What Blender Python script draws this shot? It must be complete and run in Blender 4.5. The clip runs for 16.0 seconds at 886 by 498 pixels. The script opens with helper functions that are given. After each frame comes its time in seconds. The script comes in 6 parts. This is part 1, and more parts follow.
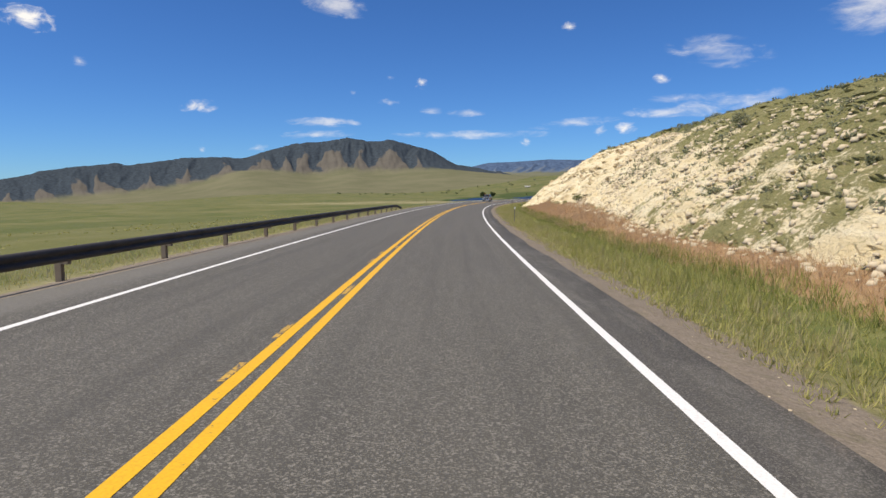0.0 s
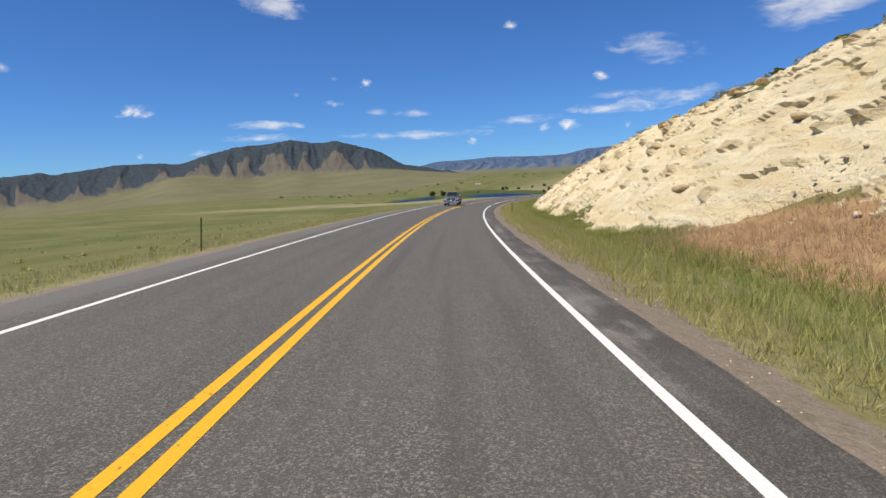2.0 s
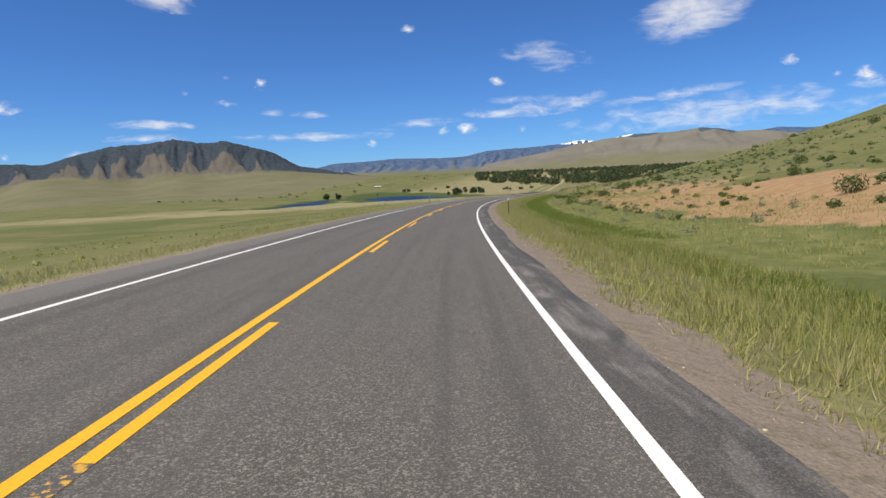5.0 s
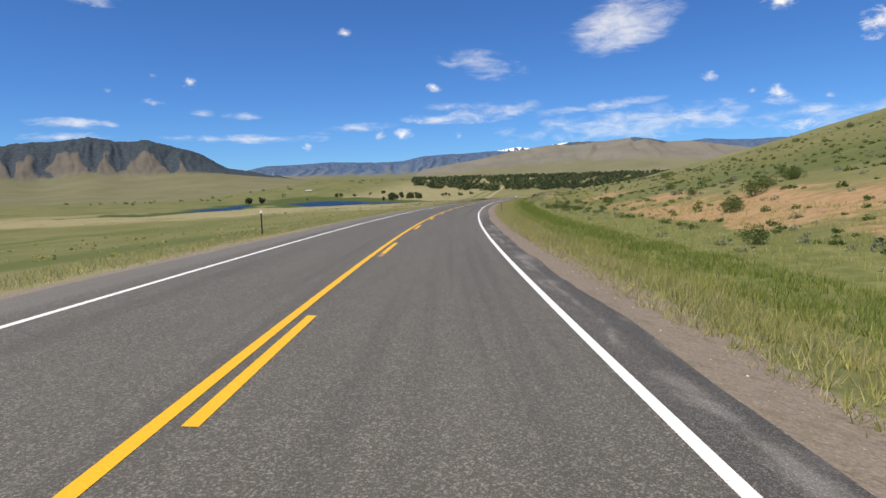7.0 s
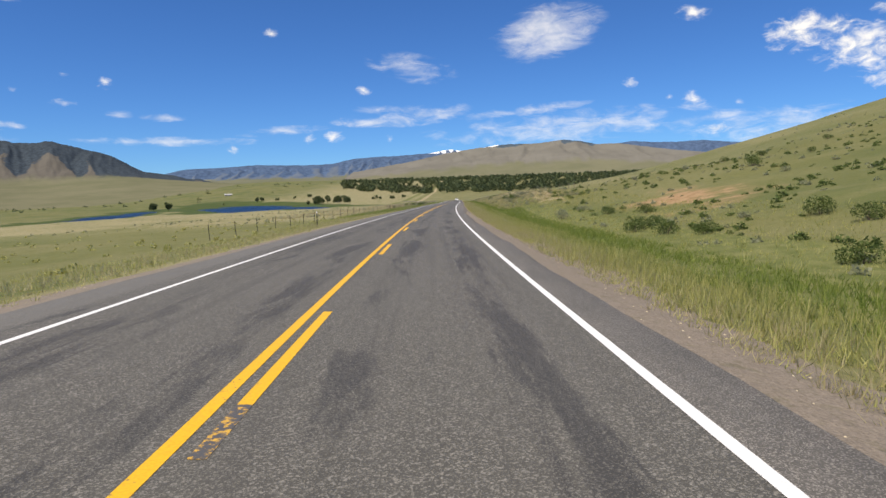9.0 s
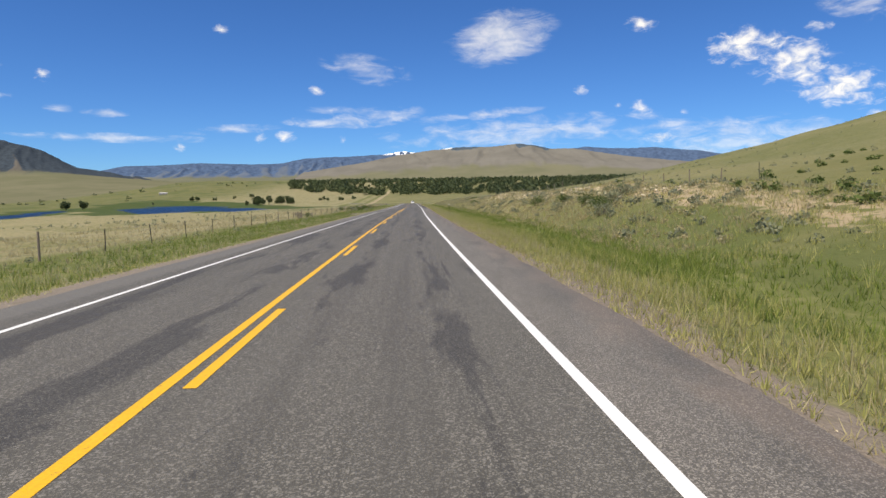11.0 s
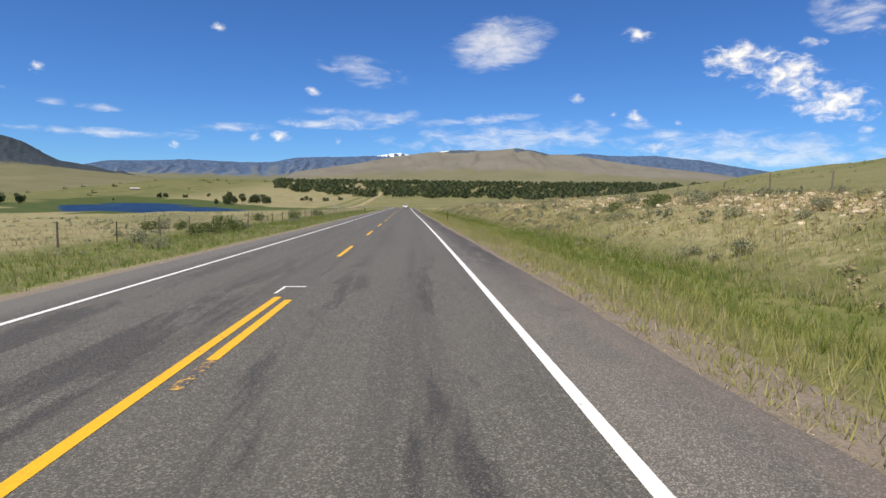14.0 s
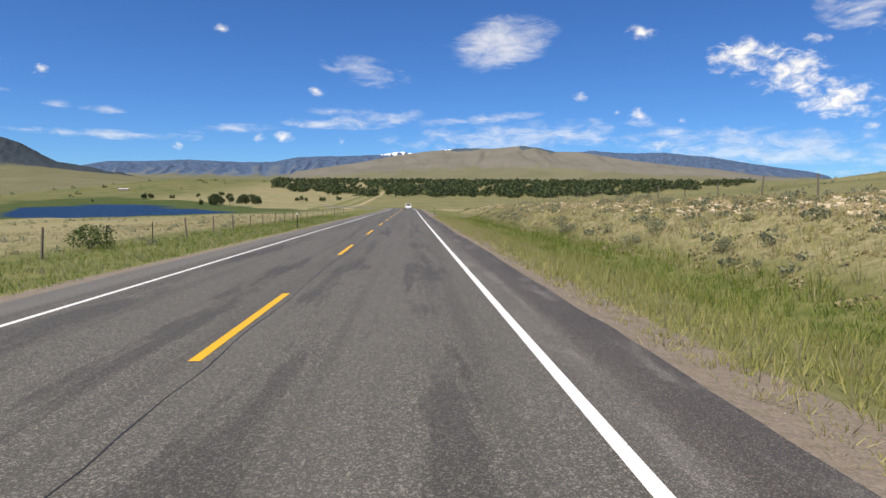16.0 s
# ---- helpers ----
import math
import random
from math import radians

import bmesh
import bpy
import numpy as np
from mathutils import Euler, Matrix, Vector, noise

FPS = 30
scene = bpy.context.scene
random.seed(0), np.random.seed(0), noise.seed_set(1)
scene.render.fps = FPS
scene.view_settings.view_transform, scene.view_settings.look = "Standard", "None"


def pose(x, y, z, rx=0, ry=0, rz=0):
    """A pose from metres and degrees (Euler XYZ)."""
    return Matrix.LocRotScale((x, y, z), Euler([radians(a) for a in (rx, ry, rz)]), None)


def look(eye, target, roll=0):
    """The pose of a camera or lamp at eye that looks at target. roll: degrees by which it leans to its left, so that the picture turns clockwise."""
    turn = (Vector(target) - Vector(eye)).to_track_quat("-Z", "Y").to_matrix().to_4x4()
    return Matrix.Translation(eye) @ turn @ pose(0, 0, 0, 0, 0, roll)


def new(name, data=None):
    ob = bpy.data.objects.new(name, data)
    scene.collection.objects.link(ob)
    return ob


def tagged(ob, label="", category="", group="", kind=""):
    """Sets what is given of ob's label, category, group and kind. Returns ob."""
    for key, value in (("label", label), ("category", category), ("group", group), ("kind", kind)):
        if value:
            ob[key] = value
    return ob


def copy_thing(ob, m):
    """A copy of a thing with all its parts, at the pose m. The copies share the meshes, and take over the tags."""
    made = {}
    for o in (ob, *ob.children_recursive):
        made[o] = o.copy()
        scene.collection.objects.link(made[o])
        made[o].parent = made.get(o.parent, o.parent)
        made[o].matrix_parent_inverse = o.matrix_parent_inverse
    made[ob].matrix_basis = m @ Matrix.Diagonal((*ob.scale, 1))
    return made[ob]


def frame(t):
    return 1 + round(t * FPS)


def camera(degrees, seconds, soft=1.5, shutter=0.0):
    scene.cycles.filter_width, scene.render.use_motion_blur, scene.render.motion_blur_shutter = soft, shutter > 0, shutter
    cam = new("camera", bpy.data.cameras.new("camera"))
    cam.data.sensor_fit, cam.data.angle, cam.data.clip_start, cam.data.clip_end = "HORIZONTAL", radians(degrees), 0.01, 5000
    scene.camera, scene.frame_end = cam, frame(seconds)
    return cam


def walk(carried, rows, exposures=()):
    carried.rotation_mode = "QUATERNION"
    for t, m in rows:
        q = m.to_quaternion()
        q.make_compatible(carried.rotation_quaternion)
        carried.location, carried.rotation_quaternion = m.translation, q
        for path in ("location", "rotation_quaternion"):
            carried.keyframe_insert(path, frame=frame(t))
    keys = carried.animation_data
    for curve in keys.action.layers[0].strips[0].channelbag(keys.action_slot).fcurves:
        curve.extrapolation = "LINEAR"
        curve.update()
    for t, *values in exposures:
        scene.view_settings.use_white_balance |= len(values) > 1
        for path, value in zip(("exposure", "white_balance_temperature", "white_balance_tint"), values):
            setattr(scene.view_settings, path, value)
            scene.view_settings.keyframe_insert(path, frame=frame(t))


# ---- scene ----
cam = camera(72.0, 16.0, soft=1.5)
PATH = [
    (0.0, pose(95.044, -579.019, 8.646, 84.340, 0.305, 28.095)),
    (0.5, pose(86.572, -562.489, 8.416, 84.349, 0.703, 27.215)),
    (1.0, pose(78.373, -545.828, 8.187, 84.334, 1.458, 26.117)),
    (1.5, pose(70.484, -529.020, 7.957, 84.290, 1.867, 24.774)),
    (2.0, pose(62.981, -512.038, 7.724, 84.241, 2.101, 23.313)),
    (2.5, pose(55.970, -494.859, 7.484, 84.205, 1.981, 21.780)),
    (3.0, pose(49.486, -477.484, 7.238, 83.994, 2.667, 20.292)),
    (3.5, pose(43.310, -460.015, 7.012, 84.046, 2.271, 18.624)),
    (4.0, pose(37.591, -442.391, 6.792, 84.076, 2.413, 17.057)),
    (4.5, pose(32.373, -424.601, 6.572, 84.111, 2.412, 15.533)),
    (5.0, pose(27.608, -406.680, 6.352, 84.153, 2.268, 14.052)),
    (5.5, pose(23.256, -388.649, 6.133, 84.210, 2.046, 12.591)),
    (6.0, pose(19.285, -370.529, 5.916, 84.292, 1.808, 11.128)),
    (6.5, pose(15.696, -352.329, 5.701, 84.408, 1.619, 9.639)),
    (7.0, pose(12.513, -334.051, 5.484, 84.478, 1.479, 8.125)),
    (7.5, pose(9.839, -315.690, 5.264, 84.480, 1.231, 6.544)),
    (8.0, pose(7.648, -297.262, 5.044, 84.459, 1.348, 4.993)),
    (8.5, pose(5.964, -278.773, 4.834, 84.549, 1.693, 3.333)),
    (9.0, pose(4.640, -260.251, 4.624, 84.589, 1.851, 1.771)),
    (9.5, pose(3.695, -241.697, 4.412, 84.625, 1.824, 0.388)),
    (10.0, pose(3.057, -223.127, 4.198, 84.658, 1.612, -0.816)),
    (10.5, pose(2.659, -204.549, 3.985, 84.695, 1.292, -1.818)),
    (11.0, pose(2.433, -185.967, 3.775, 84.745, 0.938, -2.597)),
    (11.5, pose(2.294, -167.379, 3.567, 84.816, 0.626, -3.129)),
    (12.0, pose(2.214, -148.790, 3.360, 84.907, 0.357, -3.414)),
    (12.5, pose(2.317, -130.198, 3.133, 85.087, 0.171, -3.526)),
    (13.0, pose(2.332, -111.605, 2.905, 85.256, -0.000, -3.533)),
    (13.5, pose(2.410, -93.008, 2.677, 85.191, -0.133, -3.293)),
    (14.0, pose(2.274, -74.407, 2.450, 85.132, -0.637, -3.177)),
    (14.5, pose(2.274, -55.800, 2.226, 85.074, -1.117, -3.200)),
    (15.0, pose(2.274, -37.193, 2.002, 84.995, -0.579, -3.152)),
    (15.5, pose(2.201, -18.588, 1.778, 84.950, -0.137, -2.998)),
    (16.0, pose(2.106, 0.014, 1.555, 85.066, -0.241, -2.829)),
]

walk(cam, PATH, [(0.0, 0.0, 7200, 10), (3.6, 0.0, 7200, 10), (6.3, 0.10, 7250, 10), (16.0, 0.10, 7250, 10)])

# ---------------------------------------------------------------- light
SUN_AZ, SUN_EL = -145.0, 62.0          # degrees from +y, clockwise, and above the horizon
sun = new("sun", bpy.data.lights.new("sun", "SUN"))
sun.data.energy, sun.data.angle, sun.data.color = 5.2, radians(0.53), (1.0, 0.94, 0.84)
_a, _e = radians(SUN_AZ), radians(SUN_EL)
SUN_DIR = Vector((math.sin(_a) * math.cos(_e), math.cos(_a) * math.cos(_e), math.sin(_e)))
sun.matrix_world = look((0, 0, 60), Vector((0, 0, 60)) - SUN_DIR)

world = bpy.data.worlds.new("sky")
scene.world = world
world.use_nodes = True


# ---------------------------------------------------------------- node helpers
class Tree:
    """A small writer of shader nodes."""

    def __init__(self, tree):
        self.t = tree

    def node(self, kind):
        return self.t.nodes.new(kind)

    def link(self, a, b):
        self.t.links.new(a, b)

    def put(self, socket, value):
        if isinstance(value, bpy.types.NodeSocket):
            self.link(value, socket)
        elif value is not None:
            socket.default_value = value

    def math(self, op, a, b=None, c=None, clamp=False):
        n = self.node("ShaderNodeMath")
        n.operation, n.use_clamp = op, clamp
        for s, v in zip(n.inputs, (a, b, c)):
            self.put(s, v)
        return n.outputs[0]

    def vec(self, op, a, b=None):
        n = self.node("ShaderNodeVectorMath")
        n.operation = op
        self.put(n.inputs[0], a)
        if b is not None:
            self.put(n.inputs[1], b)
        return n.outputs["Value"] if op in ("LENGTH", "DOT_PRODUCT", "DISTANCE") else n.outputs[0]

    def noise(self, vector, scale, detail=4.0, rough=0.55, distortion=0.0):
        n = self.node("ShaderNodeTexNoise")
        self.put(n.inputs["Vector"], vector)
        n.inputs["Scale"].default_value, n.inputs["Detail"].default_value = scale, detail
        n.inputs["Roughness"].default_value, n.inputs["Distortion"].default_value = rough, distortion
        return n.outputs["Fac"]

    def voronoi(self, vector, scale, feature):
        n = self.node("ShaderNodeTexVoronoi")
        n.feature = feature
        self.put(n.inputs["Vector"], vector)
        n.inputs["Scale"].default_value = scale
        return n

    def ramp(self, value, lo, hi, a=0.0, b=1.0):
        n = self.node("ShaderNodeMapRange")
        n.interpolation_type = "SMOOTHSTEP"
        for s, v in zip(n.inputs, (value, lo, hi, a, b)):
            self.put(s, v)
        return n.outputs[0]

    def mix(self, fac, a, b, mode="MIX"):
        n = self.node("ShaderNodeMix")
        n.data_type, n.blend_type = "RGBA", mode
        self.put(n.inputs[0], fac)
        for s, v in ((n.inputs[6], a), (n.inputs[7], b)):
            self.put(s, (*v, 1.0) if isinstance(v, tuple) and len(v) == 3 else v)
        return n.outputs[2]

    def scaled(self, vector, sx, sy, sz):
        return self.vec("MULTIPLY", vector, (sx, sy, sz))


def material(name):
    m = bpy.data.materials.new(name)
    m.use_nodes = True
    t = Tree(m.node_tree)
    return m, t, m.node_tree.nodes["Principled BSDF"]


def bump(t, bsdf, height, strength=0.4, distance=0.02):
    n = t.node("ShaderNodeBump")
    n.inputs["Strength"].default_value, n.inputs["Distance"].default_value = strength, distance
    t.link(height, n.inputs["Height"])
    t.link(n.outputs[0], bsdf.inputs["Normal"])


def place(t):
    return t.node("ShaderNodeNewGeometry").outputs["Position"]


def attribute(t, name):
    n = t.node("ShaderNodeAttribute")
    n.attribute_name = name
    return n.outputs["Fac"]


# ---------------------------------------------------------------- sky with its clouds
w = Tree(world.node_tree)
sky = w.node("ShaderNodeTexSky")
sky.sky_type, sky.sun_disc, sky.altitude = "NISHITA", False, 1700.0
sky.sun_elevation, sky.sun_rotation = radians(SUN_EL), radians(SUN_AZ % 360)
sky.air_density, sky.dust_density, sky.ozone_density = 1.0, 0.1, 2.4
back = world.node_tree.nodes["Background"]
ray = w.node("ShaderNodeTexCoord").outputs["Generated"]
# direction to a flat chart: degrees of azimuth (from +y, clockwise) and of elevation
sep = w.node("ShaderNodeSeparateXYZ")
w.link(ray, sep.inputs[0])
azimuth = w.math("MULTIPLY", w.math("ARCTAN2", sep.outputs[0], sep.outputs[1]), 57.2958)
elevation = w.math("MULTIPLY", w.math("ARCSINE", sep.outputs[2]), 57.2958)
chart = w.node("ShaderNodeCombineXYZ")
w.link(azimuth, chart.inputs[0])
w.link(elevation, chart.inputs[1])
chart = chart.outputs[0]
puff = w.noise(w.scaled(chart, 0.75, 1.25, 1.0), 0.95, 7.0, 0.62, 0.5)
wisp = w.noise(w.scaled(chart, 0.34, 1.0, 1.0), 1.0, 7.0, 0.62, 0.5)
# clouds: azimuth, elevation, half width, half height, tilt (degrees), density; first the heaped ones, then the thin streaks
HEAPED = [(27.96, 11.55, 3.19, 2.15, 0, 1.0),
          (32.16, 9.75, 4.38, 2.58, -12, 1.0),
          (35.46, 7.64, 4.11, 2.15, -8, 1.0),
          (30.27, 11.5, 2.26, 1.29, 0, 1.0),
          (20.34, 14.07, 1.86, 0.86, -5, 1.0),
          (15.18, 8.87, 0.93, 0.65, 0, 1.0),
          (20.41, 7.01, 1.46, 1.08, -20, 1.0),
          (33.7, 12.34, 1.33, 0.65, 0, 1.0),
          (18.42, 7.38, 0.53, 0.43, 0, 1.0),
          (-8.72, 9.31, 1.0, 0.65, 0, 1.0),
          (-13.81, 5.09, 0.86, 0.65, 0, 1.0),
          (-11.53, 5.29, 1.33, 0.72, 0, 1.0),
          (-20.48, 4.28, 0.8, 0.65, 0, 1.0),
          (-6.54, 4.97, 0.53, 0.57, 0, 0.8),
          (22.32, 4.55, 2.39, 0.65, 0, 1.0),
          (-16.55, 14.1, 1.06, 0.57, 0, 1.0),
          (-30.05, 9.51, 0.86, 0.65, 0, 1.0),
          (28.17, 5.43, 1.06, 0.57, 0, 0.8),
          (37.76, 5.46, 0.93, 0.5, 0, 1.0),
          (23.89, 6.57, 0.6, 0.5, 0, 0.7),
          (-61.52, 12.93, 2.79, 1.29, -8, 1.0),
          (-49.52, 7.08, 1.99, 0.79, 5, 1.0),
          (-58.24, 10.12, 0.93, 0.57, 0, 0.7),
          (-32.94, 7.88, 1.46, 0.43, 0, 0.8),
          (-36.37, 8.74, 0.6, 0.43, 0, 0.8),
          (-49.45, 3.42, 0.46, 0.43, 0, 0.8),
          (-32.91, 10.06, 0.8, 0.36, 0, 0.7)]
STREAKS = [(8.12, 13.72, 6.2, 2.9, 8, 1.35),
           (-4.29, 11.23, 5.04, 1.58, -10, 0.85),
           (36.35, 14.04, 3.98, 2.15, -20, 1.0),
           (-37.77, 16.03, 3.72, 1.29, -8, 1.2),
           (-25.4, 4.93, 9.29, 0.5, 0, 1.0),
           (-16.05, 5.81, 5.31, 0.57, 3, 0.9),
           (-3.69, 7.03, 5.64, 1.15, 5, 1.1),
           (-8.78, 6.55, 3.65, 0.65, 0, 1.2),
           (5.95, 7.05, 7.3, 0.65, 4, 1.0),
           (9.61, 5.44, 15.93, 1.86, 2, 1.0),
           (30.97, 3.92, 14.6, 2.44, -4, 1.0),
           (-7.5, 7.62, 2.99, 0.5, 0, 0.8),
           (22.06, 5.54, 5.97, 0.65, 4, 0.9),
           (-38.86, 6.02, 4.11, 0.57, 0, 1.2),
           (-39.64, 4.95, 3.98, 0.5, 2, 1.1),
           (-25.91, 6.91, 2.26, 0.43, 0, 0.9),
           (-29.15, 7.08, 1.33, 0.5, 0, 0.9),
           (-44.85, 3.69, 1.19, 0.43, 10, 1.0),
           (-9.63, 6.72, 1.99, 0.57, 0, 0.6)]


def clouds(rows, grain, reach):
    total = None
    for az, el, rx, ry, tilt, dense in rows:
        m = w.node("ShaderNodeMapping")
        m.vector_type = "TEXTURE"
        m.inputs["Location"].default_value = (az, el, 0)
        m.inputs["Rotation"].default_value = (0, 0, radians(tilt))
        m.inputs["Scale"].default_value = (rx, ry, 1)
        w.link(chart, m.inputs[0])
        near = w.math("SUBTRACT", 1.0, w.vec("LENGTH", m.outputs[0]), clamp=True)
        got = w.math("MULTIPLY", w.math("MULTIPLY_ADD", w.math("SUBTRACT", grain, 0.5), reach, near), dense)
        got = w.math("MULTIPLY", got, w.ramp(near, 0.0, 0.25))
        total = got if total is None else w.math("MAXIMUM", total, got)
    return total


blue = w.node("ShaderNodeHueSaturation")
blue.inputs["Saturation"].default_value, blue.inputs["Value"].default_value = 1.02, 0.98
w.link(w.mix(1.0, sky.outputs[0], (0.42, 0.78, 1.33), "MULTIPLY"), blue.inputs["Color"])
heap = w.ramp(clouds([(az, el, rx, ry, tilt, dense * (1.0 if rx > 2.0 else 0.8)) for az, el, rx, ry, tilt, dense in HEAPED], puff, 2.4), 0.18, 1.2)
streak = w.math("MULTIPLY", w.ramp(clouds(STREAKS[1:], wisp, 3.2), 0.08, 1.5), 0.58)
veil = w.math("MULTIPLY", w.ramp(clouds(STREAKS[:1], wisp, 1.5), 0.08, 1.25), 0.62)      # the broad soft one
streak = w.math("MAXIMUM", streak, veil)
cover = w.math("MAXIMUM", heap, streak)
body = w.mix(w.ramp(puff, 0.35, 0.6), (8.0, 8.6, 9.6), (11.0, 11.0, 11.0))
w.link(w.mix(w.math("MULTIPLY", cover, 0.92), blue.outputs[0], body), back.inputs[0])
back.inputs[1].default_value = 0.096

# ---------------------------------------------------------------- the road's line
V_MARK = 12.5                           # from one centre dash to the next
LANE, LEFT_LANE = 3.466, 3.005
HEAD = [(0.0, 27.75203), (37.2, 25.69297), (74.4, 23.50704), (111.6, 20.57368), (148.8, 16.92531), (186.0, 14.03894), (223.2, 11.45257), (260.4, 8.62581), (297.6, 5.69952), (334.8, 3.33468), (372.0, 1.93897), (409.2, 0.82655), (446.4, 0.23607), (483.6, -0.1601), (520.8, -0.25416), (558.0, 0.20481), (595.2, 0.40893), (720.0, 0.0), (800.0, 2.0), (900.0, 14.0), (1000.0, 18.0), (1100.0, 10.0), (1250.0, 0.0)]
START = (93.58, -579.78)
RS = np.arange(-420.0, 5600.0, 1.0)
_h = np.interp(RS, [a for a, b in HEAD], [b for a, b in HEAD])
_k = np.hanning(41)
_h = np.convolve(np.pad(_h, 41, "edge"), _k / _k.sum(), "same")[41:-41]
_t = np.radians(_h)
RX = np.concatenate([[0], np.cumsum(-np.sin(_t))[:-1]])
RY = np.concatenate([[0], np.cumsum(np.cos(_t))[:-1]])
RX += START[0] - np.interp(0, RS, RX)
RY += START[1] - np.interp(0, RS, RY)
BANK = [(-60.0, -0.0423), (0.0, -0.0423), (111.6, -0.0601), (241.8, -0.053), (297.6, -0.0562), (353.4, -0.0326), (446.4, 0.0071), (520.0, 0.0)]


def ease(a, b, x):
    u = np.clip((np.asarray(x, float) - a) / (b - a), 0, 1)
    return u * u * (3 - 2 * u)


def road_z(s):
    s = np.asarray(s, float)
    return 0.01203 * (595.2 - np.minimum(s, 900)) - 2.5 * ease(780, 1100, s)


def bank(s):
    return np.interp(s, [a for a, b in BANK], [b for a, b in BANK])


def along(s, d):
    """World x, y of the place s metres along the road and d to the right of its centre line."""
    s, d = np.broadcast_arrays(np.asarray(s, float), np.asarray(d, float))
    t = np.interp(s, RS, _t)
    near = np.clip(d, -60, 60)
    return np.interp(s, RS, RX) + near * np.cos(t) + (d - near), np.interp(s, RS, RY) + near * np.sin(t)


def lattice(ix, iy, seed):
    n = (ix.astype(np.int64) * 374761393 + iy.astype(np.int64) * 668265263 + seed * 974634541) & 0x7FFFFFFF
    n = ((n ^ (n >> 13)) * 1274126177) & 0x7FFFFFFF
    return ((n ^ (n >> 16)) & 0xFFFF) / 65535.0


def grain(x, y, seed=0):
    """Smooth noise, 0 to 1, one bump per metre."""
    x, y = np.broadcast_arrays(np.asarray(x, float), np.asarray(y, float))
    fx, fy = np.floor(x), np.floor(y)
    u, v = x - fx, y - fy
    u, v = u * u * (3 - 2 * u), v * v * (3 - 2 * v)
    a, b = lattice(fx, fy, seed), lattice(fx + 1, fy, seed)
    c, d = lattice(fx, fy + 1, seed), lattice(fx + 1, fy + 1, seed)
    return (a * (1 - u) + b * u) * (1 - v) + (c * (1 - u) + d * u) * v


def fractal(x, y, size, seed=0, octaves=4):
    total, amp, norm = 0.0, 1.0, 0.0
    for i in range(octaves):
        total = total + amp * (grain(x / size * 2 ** i, y / size * 2 ** i, seed + i) - 0.5)
        norm += amp
        amp *= 0.5
    return total / norm * 2


# ---------------------------------------------------------------- the lie of the land
def cliff_toe(s):
    at = [-20, 30, 55, 88, 104, 165, 195, 212]
    return np.interp(s, at, [11, 11, 13, 13, 9.6, 9.2, 13.8, 19]), np.interp(s, at, [-0.1, 0.0, 0.85, 0.85, -0.35, -0.55, -0.2, 0.3])


def cut_height(s):
    """How high the cut face rises over its toe."""
    return np.interp(s, [-60, 0, 30, 60, 100, 140, 165, 185, 200, 212], [6.4, 6.4, 6.5, 7.5, 9.2, 8.0, 6.2, 4.2, 2.4, 1.0])


def right_side(s, d):
    toe, tz = cliff_toe(s)
    # the cut through the hill
    h = cut_height(s)
    run = h * 1.42
    u = (d - toe) / run
    back = np.interp(s, [0, 60, 165, 205], [0.26, 0.2, 0.12, 0.05])
    face = tz + np.where(u < 1, h * np.clip(u, 0, 1), h + np.clip(d - toe - run, 0, 150) * back)
    low = np.interp(d, [3, 4.2, 6.4, 8.2], [0, -0.06, -0.5, -0.45])
    climb = np.clip((d - 8.2) / np.maximum(toe - 8.2, 0.5), 0, 1)
    a = np.where(d < 8.2, low, np.where(d < toe, -0.45 + (tz + 0.45) * climb, face))
    # the ditch and the slopes past the cut
    b = np.interp(d, [3, 4.2, 7, 12, 20, 30, 60], [0, -0.06, -0.6, -1.05, -0.9, 0.8, 2.0])
    at = [3, 4.2, 8, 9.6, 11, 15, 19, 30, 60]
    c1 = np.interp(d, at, [0, -0.06, -0.55, -0.6, -0.4, 1.3, 2.2, 2.7, 3.6])
    c2 = np.interp(d, at, [0, -0.06, -0.55, -0.6, -0.45, 1.0, 1.55, 1.9, 2.4])
    near = b + (c1 - b) * ease(395, 455, s)
    near = near + (c2 - near) * ease(500, 640, s)
    hill = np.interp(s, [160, 330, 530, 600, 650, 710, 773, 845, 950], [44, 50, 47, 38, 30, 22, 15, 5, 0]) \
        * np.interp(d, [28, 60, 120, 200, 280, 420, 900, 1600], [0, 0.09, 0.43, 0.92, 1.08, 1.14, 1.1, 0.8])
    z = a + (near + hill - a) * ease(170, 235, s)
    flat = np.interp(d, [3, 4.2, 10, 60, 300], [0, -0.06, -0.5, -0.3, 0.0])
    return z + (flat + hill - z) * ease(660, 800, s)


def left_side(s, d):
    e = -d
    a = np.interp(e, [3, 4.4, 8, 14, 30, 90, 220, 500], [0, -0.06, -0.5, -1.1, -2.2, -5.2, -8.0, -7.0])
    c = np.interp(e, [3, 4.4, 7, 12, 20, 40, 90, 220, 500], [0, -0.06, -0.45, -0.65, -0.7, -0.9, -2.6, -5.5, -5.0])
    return a + (c - a) * ease(330, 470, s)


def far_land(x, y):
    r = np.hypot(x, y + 300)
    turn = np.degrees(np.arctan2(x, y + 300))
    open_ = np.interp(r, [0, 450, 1050, 1500, 1750, 2150, 2800, 3500, 4600, 7000], [-9, -11, -10, 1, 14, 40, 60, 84, 112, 130])
    hollow = np.interp(r, [0, 450, 1050, 2000, 2800, 3500, 4600, 7000], [-9, -11, -10.6, -10, -6, 8, 40, 70])
    west = 1 - ease(-62, -44, turn)
    return hollow + (open_ - hollow) * ease(-33, -17, turn) - west * np.interp(r, [700, 1500, 2600, 3600], [0, 20, 42, 68])


